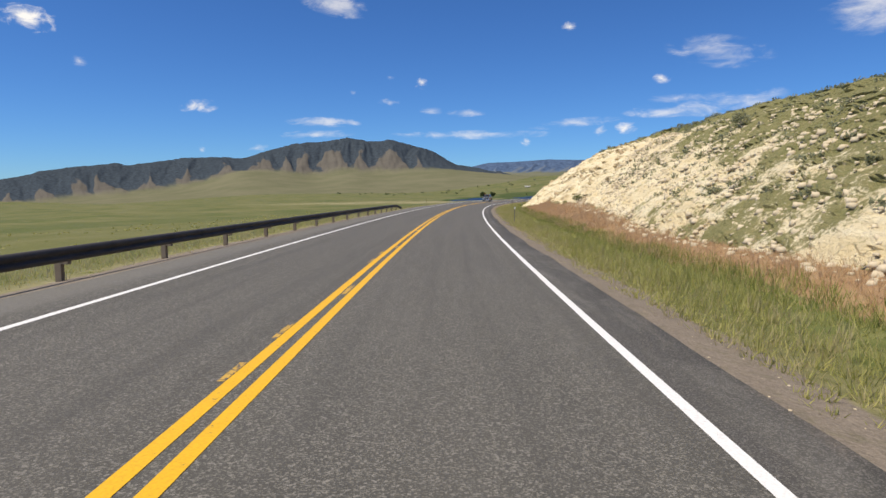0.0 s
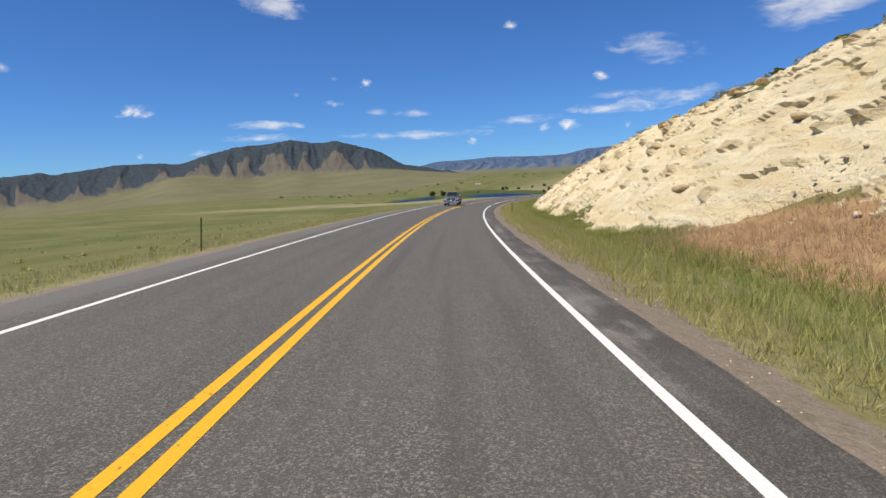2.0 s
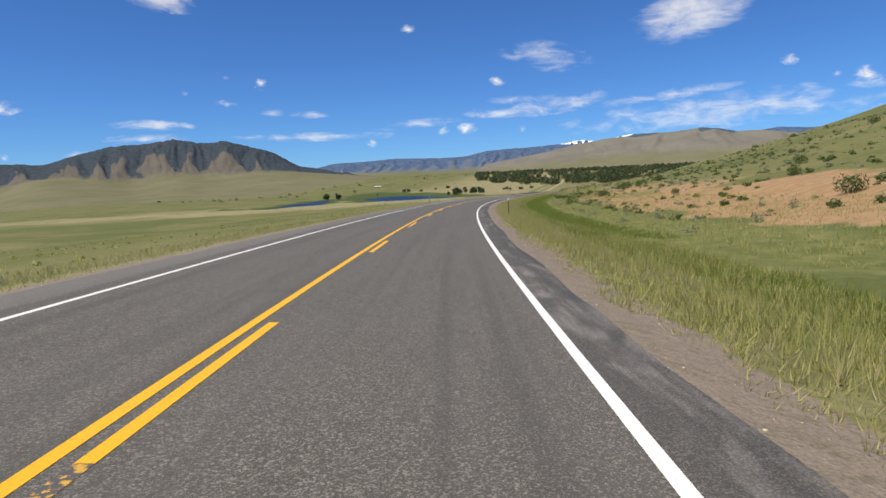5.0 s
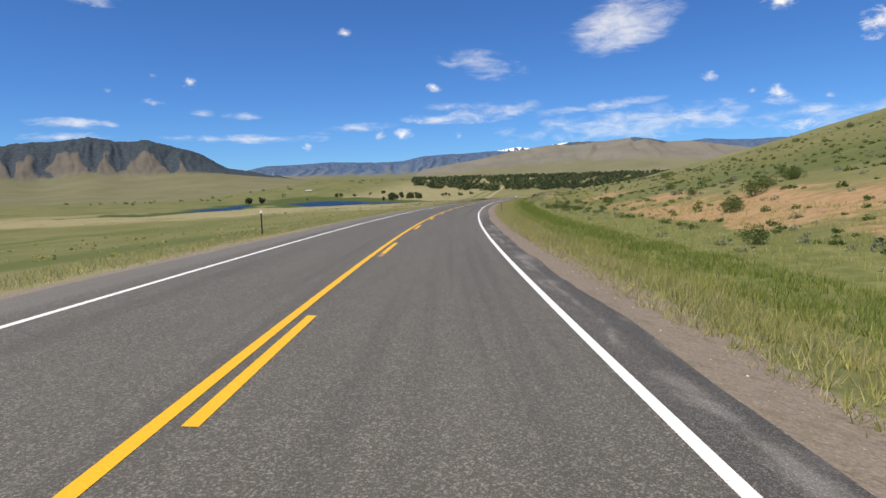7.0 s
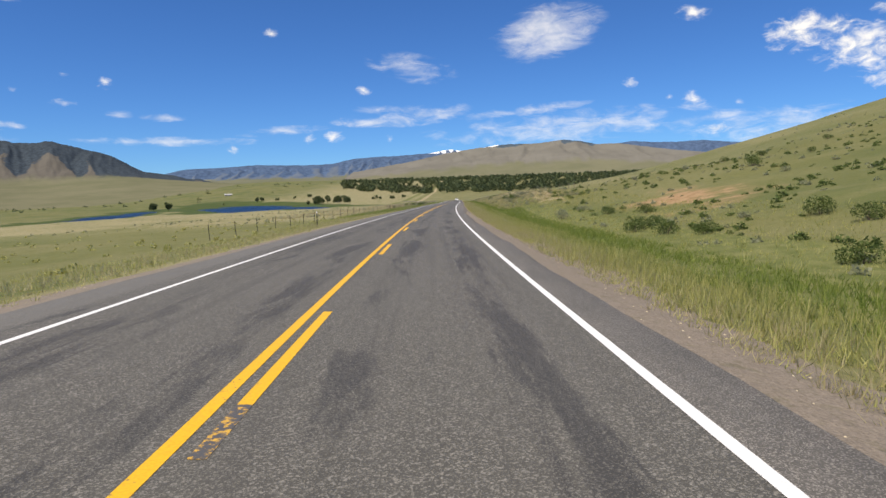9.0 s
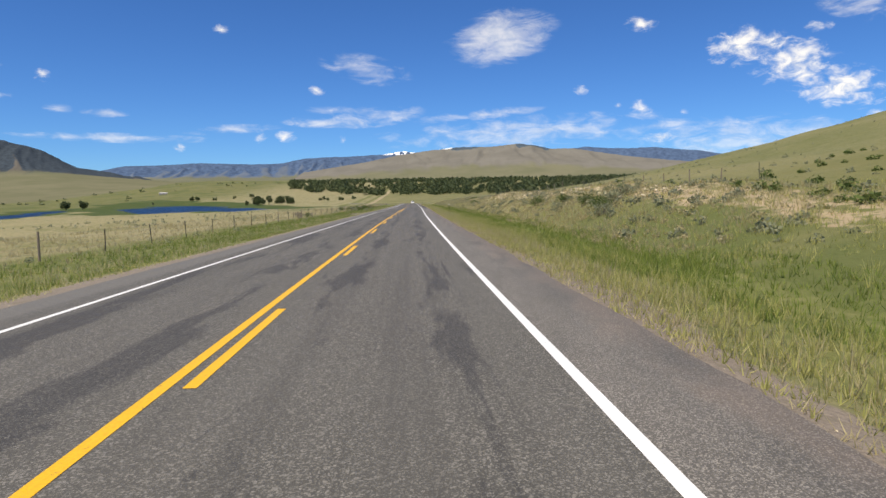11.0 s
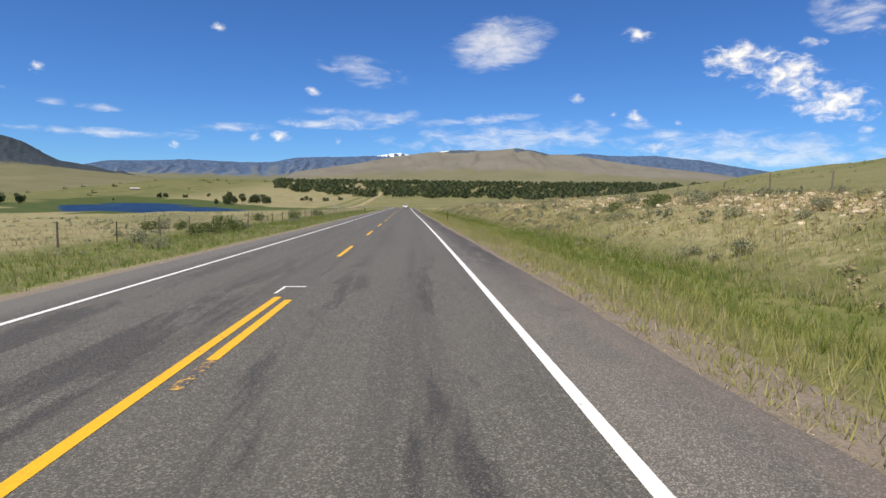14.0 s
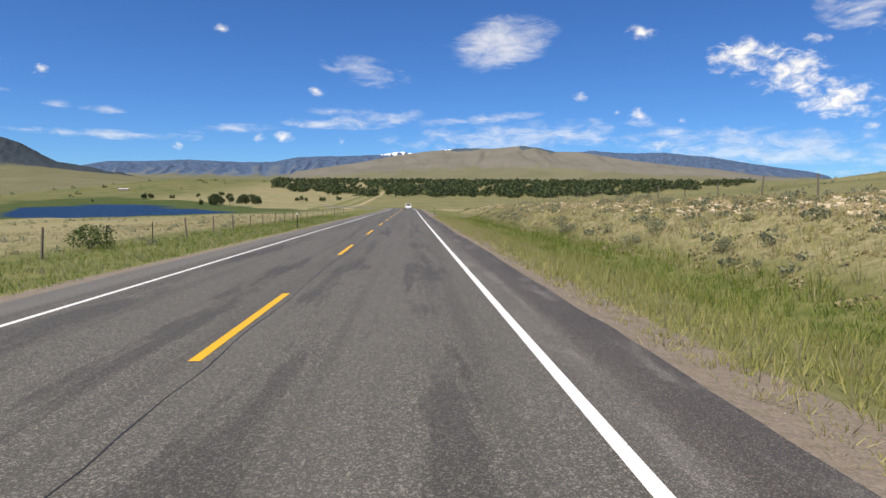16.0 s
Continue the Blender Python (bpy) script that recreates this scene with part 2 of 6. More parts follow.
# lake: the two basins, as ellipses x, y, half length, half width, turn
LAKE = [(-262, 550, 300, 66, 115.8), (-345, 320, 250, 22, 109), (-168, 385, 125, 58, 102)]


def lake_depth(x, y):
    best = np.full(np.shape(x), -9.0)
    for cx, cy, rx, ry, turn in LAKE:
        c, sn = math.cos(radians(turn)), math.sin(radians(turn))
        u, v = ((x - cx) * c + (y - cy) * sn) / rx, (-(x - cx) * sn + (y - cy) * c) / ry
        best = np.maximum(best, 1 - np.hypot(u, v) + 0.5 * fractal(x, y, 90, 31, 3))
    return best


LAKE_Z = -11.0


def ground(s, d):
    """World x, y and height of the ground."""
    x, y = along(s, d)
    s, d = np.broadcast_arrays(np.asarray(s, float), np.asarray(d, float))
    far = far_land(x, y)
    side = np.where(d > 0, right_side(s, d), left_side(s, d))
    out = np.abs(d)
    mixed = np.where(d > 0, ease(500, 1500, out), ease(160, 620, out))
    mixed = np.maximum(mixed, ease(820, 1300, s))
    side = side + road_z(s)
    z = side + (far - side) * mixed
    rough = ease(4.6, 9, out)
    z = z + rough * (0.10 * fractal(x, y, 2.2, 3) + 0.35 * fractal(x, y, 9, 7) * ease(8, 25, out))
    z = z + 1.6 * fractal(x, y, 48, 11) * ease(25, 110, out) + 2.6 * fractal(x, y, 260, 15) * ease(120, 420, out)
    z = z + 5.0 * fractal(x, y, 900, 19) * ease(700, 2200, np.hypot(x, y + 300))
    bank_ = (d > 0) * ease(400, 450, s) * (1 - ease(700, 760, s)) * ease(10, 13, out) * (1 - ease(22, 30, out))
    z = z + bank_ * (0.55 * fractal(x, y, 5.5, 23, 4) + 0.35 * np.abs(fractal(x, y, 2.6, 27, 3)))
    wet = lake_depth(x, y)
    z = np.maximum(z, np.where((mixed > 0.3) & (np.degrees(np.arctan2(x, y + 300)) > -44), LAKE_Z + 0.3, z))
    z = np.where(wet > -0.7, z + (LAKE_Z - 0.02 - z) * ease(-0.7, 0.0, wet) - 0.9 * ease(0.0, 0.12, wet), z)
    z = z + bank(s) * np.clip(d, -4.4, 4.4) * (1 - ease(8, 40, out))
    z = np.where(out < 4.0, z - 0.07, z)
    return x, y, z


def height(s, d):
    return float(ground(np.array([s]), np.array([d]))[2][0])


def spot(s, d, lift=0.0):
    x, y, z = ground(np.array([float(s)]), np.array([float(d)]))
    return Vector((x[0], y[0], z[0] + lift))


def heading(s):
    """Turn about z, in degrees, of something that faces along the road."""
    return math.degrees(float(np.interp(s, RS, _t)))


def grid_mesh(name, x, y, z, material_, smooth=True):
    """A sheet through a grid of places."""
    n, m = x.shape
    verts = np.stack([x, y, z], -1).reshape(-1, 3)
    i = np.arange(n * m).reshape(n, m)
    faces = np.stack([i[:-1, :-1], i[:-1, 1:], i[1:, 1:], i[1:, :-1]], -1).reshape(-1, 4)
    me = bpy.data.meshes.new(name)
    me.vertices.add(len(verts))
    me.vertices.foreach_set("co", verts.ravel())
    me.loops.add(faces.size)
    me.loops.foreach_set("vertex_index", faces.ravel())
    me.polygons.add(len(faces))
    me.polygons.foreach_set("loop_start", np.arange(0, faces.size, 4))
    me.polygons.foreach_set("use_smooth", np.full(len(faces), smooth))
    me.update(calc_edges=True)
    me.validate()
    me.materials.append(material_)
    return me


def point_attribute(me, name, values):
    a = me.attributes.new(name, "FLOAT", "POINT")
    a.data.foreach_set("value", np.asarray(values, float).ravel())

# ---------------------------------------------------------------- materials
def make_asphalt():
    m, t, b = material("asphalt")
    p, d, s = place(t), attribute(t, "across"), attribute(t, "along")
    road = t.node("ShaderNodeCombineXYZ")
    t.link(d, road.inputs[0])
    t.link(s, road.inputs[1])
    road = road.outputs[0]
    stones = t.voronoi(p, 100.0, "F1")
    chip = stones.outputs["Color"]
    bw = t.node("ShaderNodeRGBToBW")
    t.link(chip, bw.inputs[0])
    speck = t.ramp(bw.outputs[0], 0.50, 0.90)
    fine = t.noise(p, 45.0, 3.0, 0.75)
    broad = t.noise(t.scaled(road, 1.0, 0.12, 1.0), 0.9, 5.0, 0.6)
    col = t.mix(speck, (0.064, 0.061, 0.051), (0.195, 0.184, 0.155))
    chips = t.node("ShaderNodeRGBToBW")
    t.link(t.voronoi(p, 62.0, "F1").outputs["Color"], chips.inputs[0])
    col = t.mix(t.ramp(chips.outputs[0], 0.71, 0.82, 0.0, 0.48), col, (0.36, 0.338, 0.295))
    pits = t.noise(p, 34.0, 3.0, 0.7)
    col = t.mix(t.ramp(pits, 0.54, 0.68, 0.0, 0.6), col, (0.048, 0.046, 0.039))
    col = t.mix(t.ramp(fine, 0.3, 0.7, 0.0, 0.30), col, (0.092, 0.088, 0.077))
    col = t.mix(t.ramp(broad, 0.35, 0.75, 0.0, 0.30), col, (0.124, 0.118, 0.103))
    # tyre tracks and drips along each lane, darker
    track = t.noise(t.scaled(road, 2.6, 0.035, 1.0), 1.0, 5.0, 0.65)
    col = t.mix(t.ramp(track, 0.46, 0.68, 0.0, 0.42), col, (0.056, 0.053, 0.046))
    # bled tar where the wheels run; more of it towards the end of the drive
    blot = t.noise(t.scaled(road, 1.3, 0.16, 1.0), 1.0, 8.0, 0.70, 0.35)
    lane = t.math("ABSOLUTE", t.math("SUBTRACT", t.math("ABSOLUTE", d), 1.65))
    wheel = t.ramp(t.math("ABSOLUTE", t.math("SUBTRACT", lane, 0.8)), 0.1, 0.6, 1.0, 0.0)
    tar = t.math("MULTIPLY", t.ramp(t.math("MULTIPLY_ADD", wheel, 0.13, blot), 0.595, 0.68), t.math("MULTIPLY", t.ramp(s, 290.0, 350.0, 0.12, 0.95), t.math("ADD", t.ramp(s, 525.0, 545.0, 1.0, 0.22), t.ramp(s, 588.0, 600.0, 0.0, 0.6))))
    col = t.mix(t.math("MULTIPLY", tar, t.ramp(t.math("MULTIPLY_ADD", speck, 0.5, fine), 0.40, 0.95, 1.0, 0.35)), col, (0.036, 0.035, 0.033))
    # the strip outside the edge line, patched darker, then pale with grit
    out = t.ramp(d, 3.42, 3.5)
    seal = t.math("MULTIPLY", out, attribute(t, "sealed"))
    crack = t.noise(t.scaled(road, 1.4, 0.5, 1.0), 1.1, 5.0, 0.6, 0.8)
    strip = t.math("ADD", t.math("MULTIPLY", crack, 0.7), t.math("MULTIPLY", t.noise(t.scaled(road, 3.0, 0.10, 1.0), 1.0, 5.0, 0.65), 0.6))
    col = t.mix(t.math("MULTIPLY", seal, t.ramp(strip, 0.74, 0.56, 0.0, 0.6)), col, t.mix(speck, (0.050, 0.047, 0.043), (0.165, 0.155, 0.142)))
    col = t.mix(t.math("MULTIPLY", seal, t.math("MULTIPLY", t.ramp(strip, 0.64, 0.80), t.ramp(s, 30.0, 100.0, 0.3, 0.95))), col, t.mix(speck, (0.17, 0.16, 0.145), (0.32, 0.305, 0.275)))
    # a dark, broken strip of old sealer beyond the line near the end of the drive
    old = t.math("MULTIPLY", t.ramp(t.math("MULTIPLY_ADD", t.math("SUBTRACT", crack, 0.5), 0.9, d), 3.86, 4.05), t.ramp(s, 528.0, 540.0))
    col = t.mix(t.math("MULTIPLY", old, t.ramp(strip, 0.66, 0.80, 0.92, 0.1)), col, t.mix(speck, (0.042, 0.035, 0.031), (0.110, 0.094, 0.083)))
    grit = t.math("MULTIPLY", out, t.math("SUBTRACT", 1.0, attribute(t, "sealed")))
    col = t.mix(t.math("MULTIPLY", grit, t.ramp(t.math("MULTIPLY_ADD", fine, 0.9, crack), 0.65, 1.1, 0.25, 0.8)), col, t.mix(speck, (0.112, 0.103, 0.089), (0.35, 0.322, 0.278)))
    rim = t.math("MULTIPLY", t.ramp(t.math("MULTIPLY_ADD", t.math("SUBTRACT", crack, 0.5), 1.6, d), 4.2, 4.75), t.math("SUBTRACT", 1.0, t.math("MULTIPLY", old, 0.9)))
    col = t.mix(t.math("MULTIPLY", rim, t.ramp(fine, 0.3, 0.7, 0.55, 0.95)), col, t.mix(speck, (0.165, 0.136, 0.108), (0.31, 0.262, 0.215)))
    left = t.ramp(d, -3.35, -3.6)
    col = t.mix(t.math("MULTIPLY", left, 0.5), col, (0.150, 0.143, 0.126))
    # hairline cracks
    warp = t.node("ShaderNodeTexNoise")
    t.link(p, warp.inputs["Vector"])
    warp.inputs["Scale"].default_value, warp.inputs["Detail"].default_value = 1.2, 5.0
    v = t.voronoi(t.vec("ADD", t.scaled(road, 0.45, 0.22, 1.0), t.scaled(warp.outputs["Color"], 0.3, 0.3, 0.0)), 0.8, "DISTANCE_TO_EDGE")
    line = t.math("MULTIPLY", t.ramp(v.outputs["Distance"], 0.006, 0.0), t.ramp(broad, 0.58, 0.68))
    col = t.mix(t.math("MULTIPLY", line, 0.4), col, (0.02, 0.02, 0.02))
    t.link(col, b.inputs["Base Color"])
    b.inputs["Roughness"].default_value = 0.82
    bump(t, b, t.math("ADD", stones.outputs["Distance"], fine), 0.55, 0.005)
    return m


def make_paint(name, colour, worn):
    m, t, b = material(name)
    p = place(t)
    wear = t.noise(p, 14.0, 5.0, 0.7)
    broad = t.noise(p, 0.6, 3.0, 0.5)
    bare = t.ramp(t.math("MULTIPLY_ADD", broad, 0.35, wear), worn, worn + 0.10)
    col = t.mix(t.ramp(t.noise(p, 40.0, 3.0, 0.6), 0.3, 0.8), colour, tuple(c * 0.8 for c in colour))
    t.link(t.mix(bare, col, (0.085, 0.082, 0.078)), b.inputs["Base Color"])
    b.inputs["Roughness"].default_value = 0.6
    bump(t, b, wear, 0.3, 0.004)
    return m


def make_ground():
    m, t, b = material("grassland")
    p = place(t)
    far = t.ramp(t.noise(p, 0.004, 4.0, 0.55), 0.35, 0.65)
    mid = t.noise(p, 0.05, 5.0, 0.6)
    near = t.noise(p, 0.9, 5.0, 0.65)
    fine = t.noise(p, 9.0, 4.0, 0.7)
    grass = t.mix(far, (0.122, 0.140, 0.044), (0.165, 0.162, 0.062))
    grass = t.mix(t.ramp(mid, 0.36, 0.66), grass, (0.190, 0.184, 0.080))
    grass = t.mix(t.ramp(near, 0.45, 0.75, 0.0, 0.7), grass, (0.110, 0.128, 0.042))
    damp = t.noise(t.scaled(p, 1.0, 0.55, 1.0), 0.021, 5.0, 0.6)
    grass = t.mix(t.ramp(damp, 0.47, 0.62, 0.0, 0.65), grass, (0.088, 0.116, 0.034))
    streaks = t.noise(t.scaled(p, 0.25, 1.0, 1.0), 0.16, 5.0, 0.65)
    grass = t.mix(t.ramp(streaks, 0.52, 0.68, 0.0, 0.5), grass, (0.215, 0.200, 0.092))
    pale = attribute(t, "pale")
    grass = t.mix(t.math("MULTIPLY", pale, t.ramp(t.math("MULTIPLY_ADD", near, 0.5, t.math("MULTIPLY", mid, 0.5)), 0.33, 0.54)), grass, t.mix(t.ramp(t.noise(p, 4.5, 5.0, 0.75), 0.40, 0.64), (0.40, 0.345, 0.205), (0.185, 0.180, 0.080)))
    lush = t.mix(t.ramp(near, 0.35, 0.7), (0.120, 0.142, 0.042), (0.205, 0.205, 0.080))
    col = t.mix(t.ramp(t.math("MULTIPLY_ADD", t.math("SUBTRACT", near, 0.5), 0.5, attribute(t, "lush")), 0.35, 0.65), grass, lush)
    dry = t.mix(t.ramp(near, 0.3, 0.7), (0.31, 0.190, 0.100), (0.39, 0.270, 0.150))
    col = t.mix(t.ramp(t.math("MULTIPLY_ADD", t.math("SUBTRACT", mid, 0.5), 0.9, t.math("MULTIPLY_ADD", t.math("SUBTRACT", near, 0.5), 0.35, attribute(t, "dry"))), 0.42, 0.60), col, dry)
    soil = t.mix(t.ramp(near, 0.35, 0.7), (0.50, 0.41, 0.275), (0.36, 0.28, 0.175))
    col = t.mix(t.ramp(t.math("MULTIPLY_ADD", t.math("SUBTRACT", near, 0.5), 1.3, attribute(t, "soil")), 0.45, 0.62), col, soil)
    gravel = t.mix(t.ramp(t.noise(p, 30.0, 4.0, 0.75), 0.3, 0.7), (0.176, 0.148, 0.118), (0.300, 0.254, 0.205))
    col = t.mix(t.ramp(t.math("MULTIPLY_ADD", t.math("SUBTRACT", near, 0.5), 0.7, attribute(t, "gravel")), 0.42, 0.58), col, gravel)
    reed = t.mix(t.ramp(mid, 0.3, 0.7), (0.055, 0.088, 0.022), (0.085, 0.105, 0.032))
    col = t.mix(t.ramp(t.math("MULTIPLY_ADD", t.math("SUBTRACT", t.noise(p, 0.012, 4.0), 0.5), 1.2, attribute(t, "marsh")), 0.4, 0.6), col, reed)
    col = t.mix(t.ramp(fine, 0.25, 0.8, 0.35, 0.0), col, t.mix(1.0, col, (0.45, 0.45, 0.45), "MULTIPLY"))
    tuft = t.noise(p, 2.6, 5.0, 0.75)
    col = t.mix(t.ramp(tuft, 0.50, 0.68, 0.0, 0.55), col, t.mix(1.0, col, (0.60, 0.66, 0.50), "MULTIPLY"))
    t.link(col, b.inputs["Base Color"])
    b.inputs["Roughness"].default_value = 0.95
    b.inputs["Specular IOR Level"].default_value = 0.15
    bump(t, b, t.math("ADD", near, t.math("MULTIPLY", fine, 0.25)), 0.7, 0.16)
    return m


def make_sandstone():
    m, t, b = material("sandstone")
    p = place(t)
    bed = t.noise(t.scaled(p, 0.12, 0.12, 1.5), 1.3, 5.0, 0.6, 0.5)
    lump = t.noise(p, 0.55, 5.0, 0.6)
    fine = t.noise(p, 7.0, 5.0, 0.7)
    col = t.mix(t.ramp(bed, 0.35, 0.65), (0.69, 0.58, 0.36), (0.77, 0.69, 0.49))
    col = t.mix(t.ramp(lump, 0.50, 0.74, 0.0, 0.6), col, (0.68, 0.53, 0.29))
    col = t.mix(t.ramp(fine, 0.52, 0.8, 0.0, 0.40), col, (0.50, 0.42, 0.28))
    stain = t.noise(t.scaled(p, 1.0, 1.0, 0.35), 1.1, 4.0, 0.6)
    col = t.mix(t.ramp(stain, 0.56, 0.70, 0.0, 0.45), col, (0.60, 0.585, 0.40))
    # brown of the proud blocks, and shade painted into holes and splits
    col = t.mix(t.math("MULTIPLY", attribute(t, "crag_shade"), 0.7), col, (0.40, 0.30, 0.175))
    weed = t.ramp(t.math("MULTIPLY_ADD", t.math("SUBTRACT", lump, 0.5), 0.9, t.math("MULTIPLY_ADD", t.math("SUBTRACT", fine, 0.5), 0.5, attribute(t, "weed"))), 0.45, 0.56)
    green = t.mix(t.ramp(fine, 0.3, 0.7), (0.165, 0.175, 0.068), (0.285, 0.255, 0.122))
    col = t.mix(weed, col, green)
    t.link(col, b.inputs["Base Color"])
    b.inputs["Roughness"].default_value = 0.93
    b.inputs["Specular IOR Level"].default_value = 0.2
    bump(t, b, t.math("ADD", t.math("MULTIPLY", lump, 1.5), t.math("ADD", fine, bed)), 0.9, 0.2)
    return m


def make_range(name, wood, bare, scale):
    m, t, b = material(name)
    p = place(t)
    n = t.noise(p, scale, 5.0, 0.6)
    f = t.noise(p, scale * 9, 4.0, 0.7)
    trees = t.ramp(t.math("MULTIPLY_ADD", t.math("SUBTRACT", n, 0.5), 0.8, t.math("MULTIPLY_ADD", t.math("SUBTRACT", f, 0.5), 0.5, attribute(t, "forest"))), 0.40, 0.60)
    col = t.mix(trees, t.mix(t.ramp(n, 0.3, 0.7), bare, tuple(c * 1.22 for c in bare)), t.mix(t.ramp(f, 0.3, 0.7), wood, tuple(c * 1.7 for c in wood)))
    col = t.mix(t.math("MULTIPLY", attribute(t, "meadow"), t.ramp(f, 0.2, 0.8, 1.0, 0.75)), col, t.mix(t.ramp(n, 0.3, 0.7), (0.136, 0.140, 0.080), (0.168, 0.164, 0.100)))
    col = t.mix(t.ramp(attribute(t, "snow"), 0.45, 0.55), col, (0.85, 0.87, 0.9))
    t.link(col, b.inputs["Base Color"])
    b.inputs["Roughness"].default_value = 1.0
    b.inputs["Specular IOR Level"].default_value = 0.0
    bump(t, b, t.math("ADD", f, n), 0.22, 10.0)
    return m


def make_leaf(name, a, c, rough=0.7):
    m, t, b = material(name)
    info = t.node("ShaderNodeNewGeometry").outputs["Random Per Island"]
    whole = t.node("ShaderNodeObjectInfo").outputs["Random"]
    col = t.mix(info, a, c)
    col = t.mix(t.ramp(whole, 0.0, 1.0, 0.0, 0.4), col, tuple((x + y) * 0.35 for x, y in zip(a, c)))
    t.link(col, b.inputs["Base Color"])
    b.inputs["Roughness"].default_value = rough
    b.inputs["Specular IOR Level"].default_value = 0.15
    thin = t.node("ShaderNodeBsdfTranslucent")
    t.link(col, thin.inputs[0])
    both = t.node("ShaderNodeMixShader")
    both.inputs[0].default_value = 0.42
    t.link(b.outputs[0], both.inputs[1])
    t.link(thin.outputs[0], both.inputs[2])
    t.link(both.outputs[0], m.node_tree.nodes["Material Output"].inputs["Surface"])
    return m


def make_plain(name, colour, rough=0.6, metal=0.0, grime=0.35, scale=6.0):
    m, t, b = material(name)
    p = t.node("ShaderNodeTexCoord").outputs["Object"]
    n = t.noise(p, scale, 5.0, 0.65)
    t.link(t.mix(t.ramp(n, 0.35, 0.75, 0.0, grime), colour, tuple(c * 0.55 for c in colour)), b.inputs["Base Color"])
    t.link(t.ramp(n, 0.3, 0.8, rough, min(1.0, rough + 0.15)), b.inputs["Roughness"])
    b.inputs["Metallic"].default_value = metal
    bump(t, b, n, 0.15, 0.004)
    return m


ASPHALT = make_asphalt()
WHITE_PAINT = make_paint("white_road_paint", (0.78, 0.78, 0.76), 0.84)
YELLOW_PAINT = make_paint("yellow_road_paint", (0.78, 0.435, 0.014), 0.82)
FADED_PAINT = make_paint("faded_yellow_road_paint", (0.62, 0.36, 0.05), 0.60)
GHOST_PAINT = make_paint("nearly_gone_yellow_paint", (0.60, 0.37, 0.06), 0.64)
GHOST_WHITE = make_paint("nearly_gone_white_paint", (0.60, 0.60, 0.57), 0.615)
GROUND = make_ground()
SANDSTONE = make_sandstone()
# the woods' blue-grey lift stands in for the haze before the mountain
HAZED_PINE_RANGE = make_range("hazed_pine_slopes", (0.034, 0.044, 0.054), (0.106, 0.098, 0.084), 0.006)
# haze of distance is put into both colours as blue
HAZE_BLUE_RANGE = make_range("haze_blue_slopes", (0.050, 0.078, 0.130), (0.104, 0.130, 0.168), 0.004)
# some haze in the colours here too: blue-grey woods, greyed grass
HAZED_BROWN_HILLS = make_range("hazed_brown_hills", (0.050, 0.068, 0.085), (0.150, 0.143, 0.122), 0.0045)
GRASS = make_leaf("grass_blades", (0.290, 0.320, 0.080), (0.620, 0.570, 0.240))
DITCH_GRASS = make_leaf("ditch_grass_blades", (0.135, 0.205, 0.036), (0.310, 0.355, 0.090))
STRAW = make_leaf("straw_blades", (0.42, 0.36, 0.185), (0.58, 0.51, 0.30))
RUST_GRASS = make_leaf("dry_rust_grass", (0.53, 0.360, 0.210), (0.64, 0.475, 0.295))
SAGE = make_leaf("sagebrush_leaves", (0.220, 0.240, 0.135), (0.385, 0.390, 0.250))
GREENLEAF = make_leaf("green_shrub_leaves", (0.080, 0.125, 0.034), (0.165, 0.205, 0.066))
WOODS = make_leaf("cottonwood_leaves", (0.052, 0.080, 0.036), (0.165, 0.195, 0.088))
BARK = make_plain("bark", (0.13, 0.10, 0.075), 0.95, 0, 0.5, 3.0)
STEEL = make_plain("weathered_rail_steel", (0.055, 0.050, 0.048), 0.62, 0.3, 0.4, 2.0)
POSTWOOD = make_plain("grey_post_timber", (0.20, 0.165, 0.125), 0.9, 0, 0.5, 9.0)
BLACKPOST = make_plain("dark_steel_post", (0.018, 0.017, 0.017), 0.55, 0.2, 0.3, 5.0)
REFLECTOR = make_plain("white_reflector", (0.86, 0.86, 0.84), 0.25, 0, 0.1)
REDPLASTIC = make_plain("red_plastic", (0.55, 0.03, 0.02), 0.35, 0, 0.1)
STONE = make_plain("loose_sandstone", (0.60, 0.51, 0.36), 0.95, 0, 0.5, 2.5)

# ---------------------------------------------------------------- ground
def steps(a, b, first, growth):
    out, v, g = [], a, first
    while v < b:
        out.append(v)
        v += g
        g *= growth
    return out + [b]


S_LINES = np.array([-400, -240, -140, -80, -45, -25] + list(np.arange(-15, 420, 1.5)) + list(np.arange(420, 800, 2.0)) + steps(800, 5200, 3.0, 1.035))
right_d = list(np.arange(0, 4.0, 1.0)) + list(np.arange(4.0, 34, 0.5)) + steps(34, 5200, 0.7, 1.055)
left_d = list(np.arange(1.0, 4.0, 1.0)) + list(np.arange(4.0, 24, 0.5)) + steps(24, 5200, 0.7, 1.055)
D_LINES = np.array([-v for v in reversed(left_d)] + right_d)
gs, gd = np.meshgrid(S_LINES, D_LINES, indexing="ij")
gx, gy, gz = ground(gs, gd)
ground_mesh = grid_mesh("ground", gx, gy, gz, GROUND)
toe_d, _ = cliff_toe(gs)
section_a, section_c = 1 - ease(185, 215, gs), ease(400, 440, gs)
section_b = 1 - section_a - section_c
near_right = (gd > 0) * 1.0
wob = 0.8 * fractal(gx, gy, 7, 41)
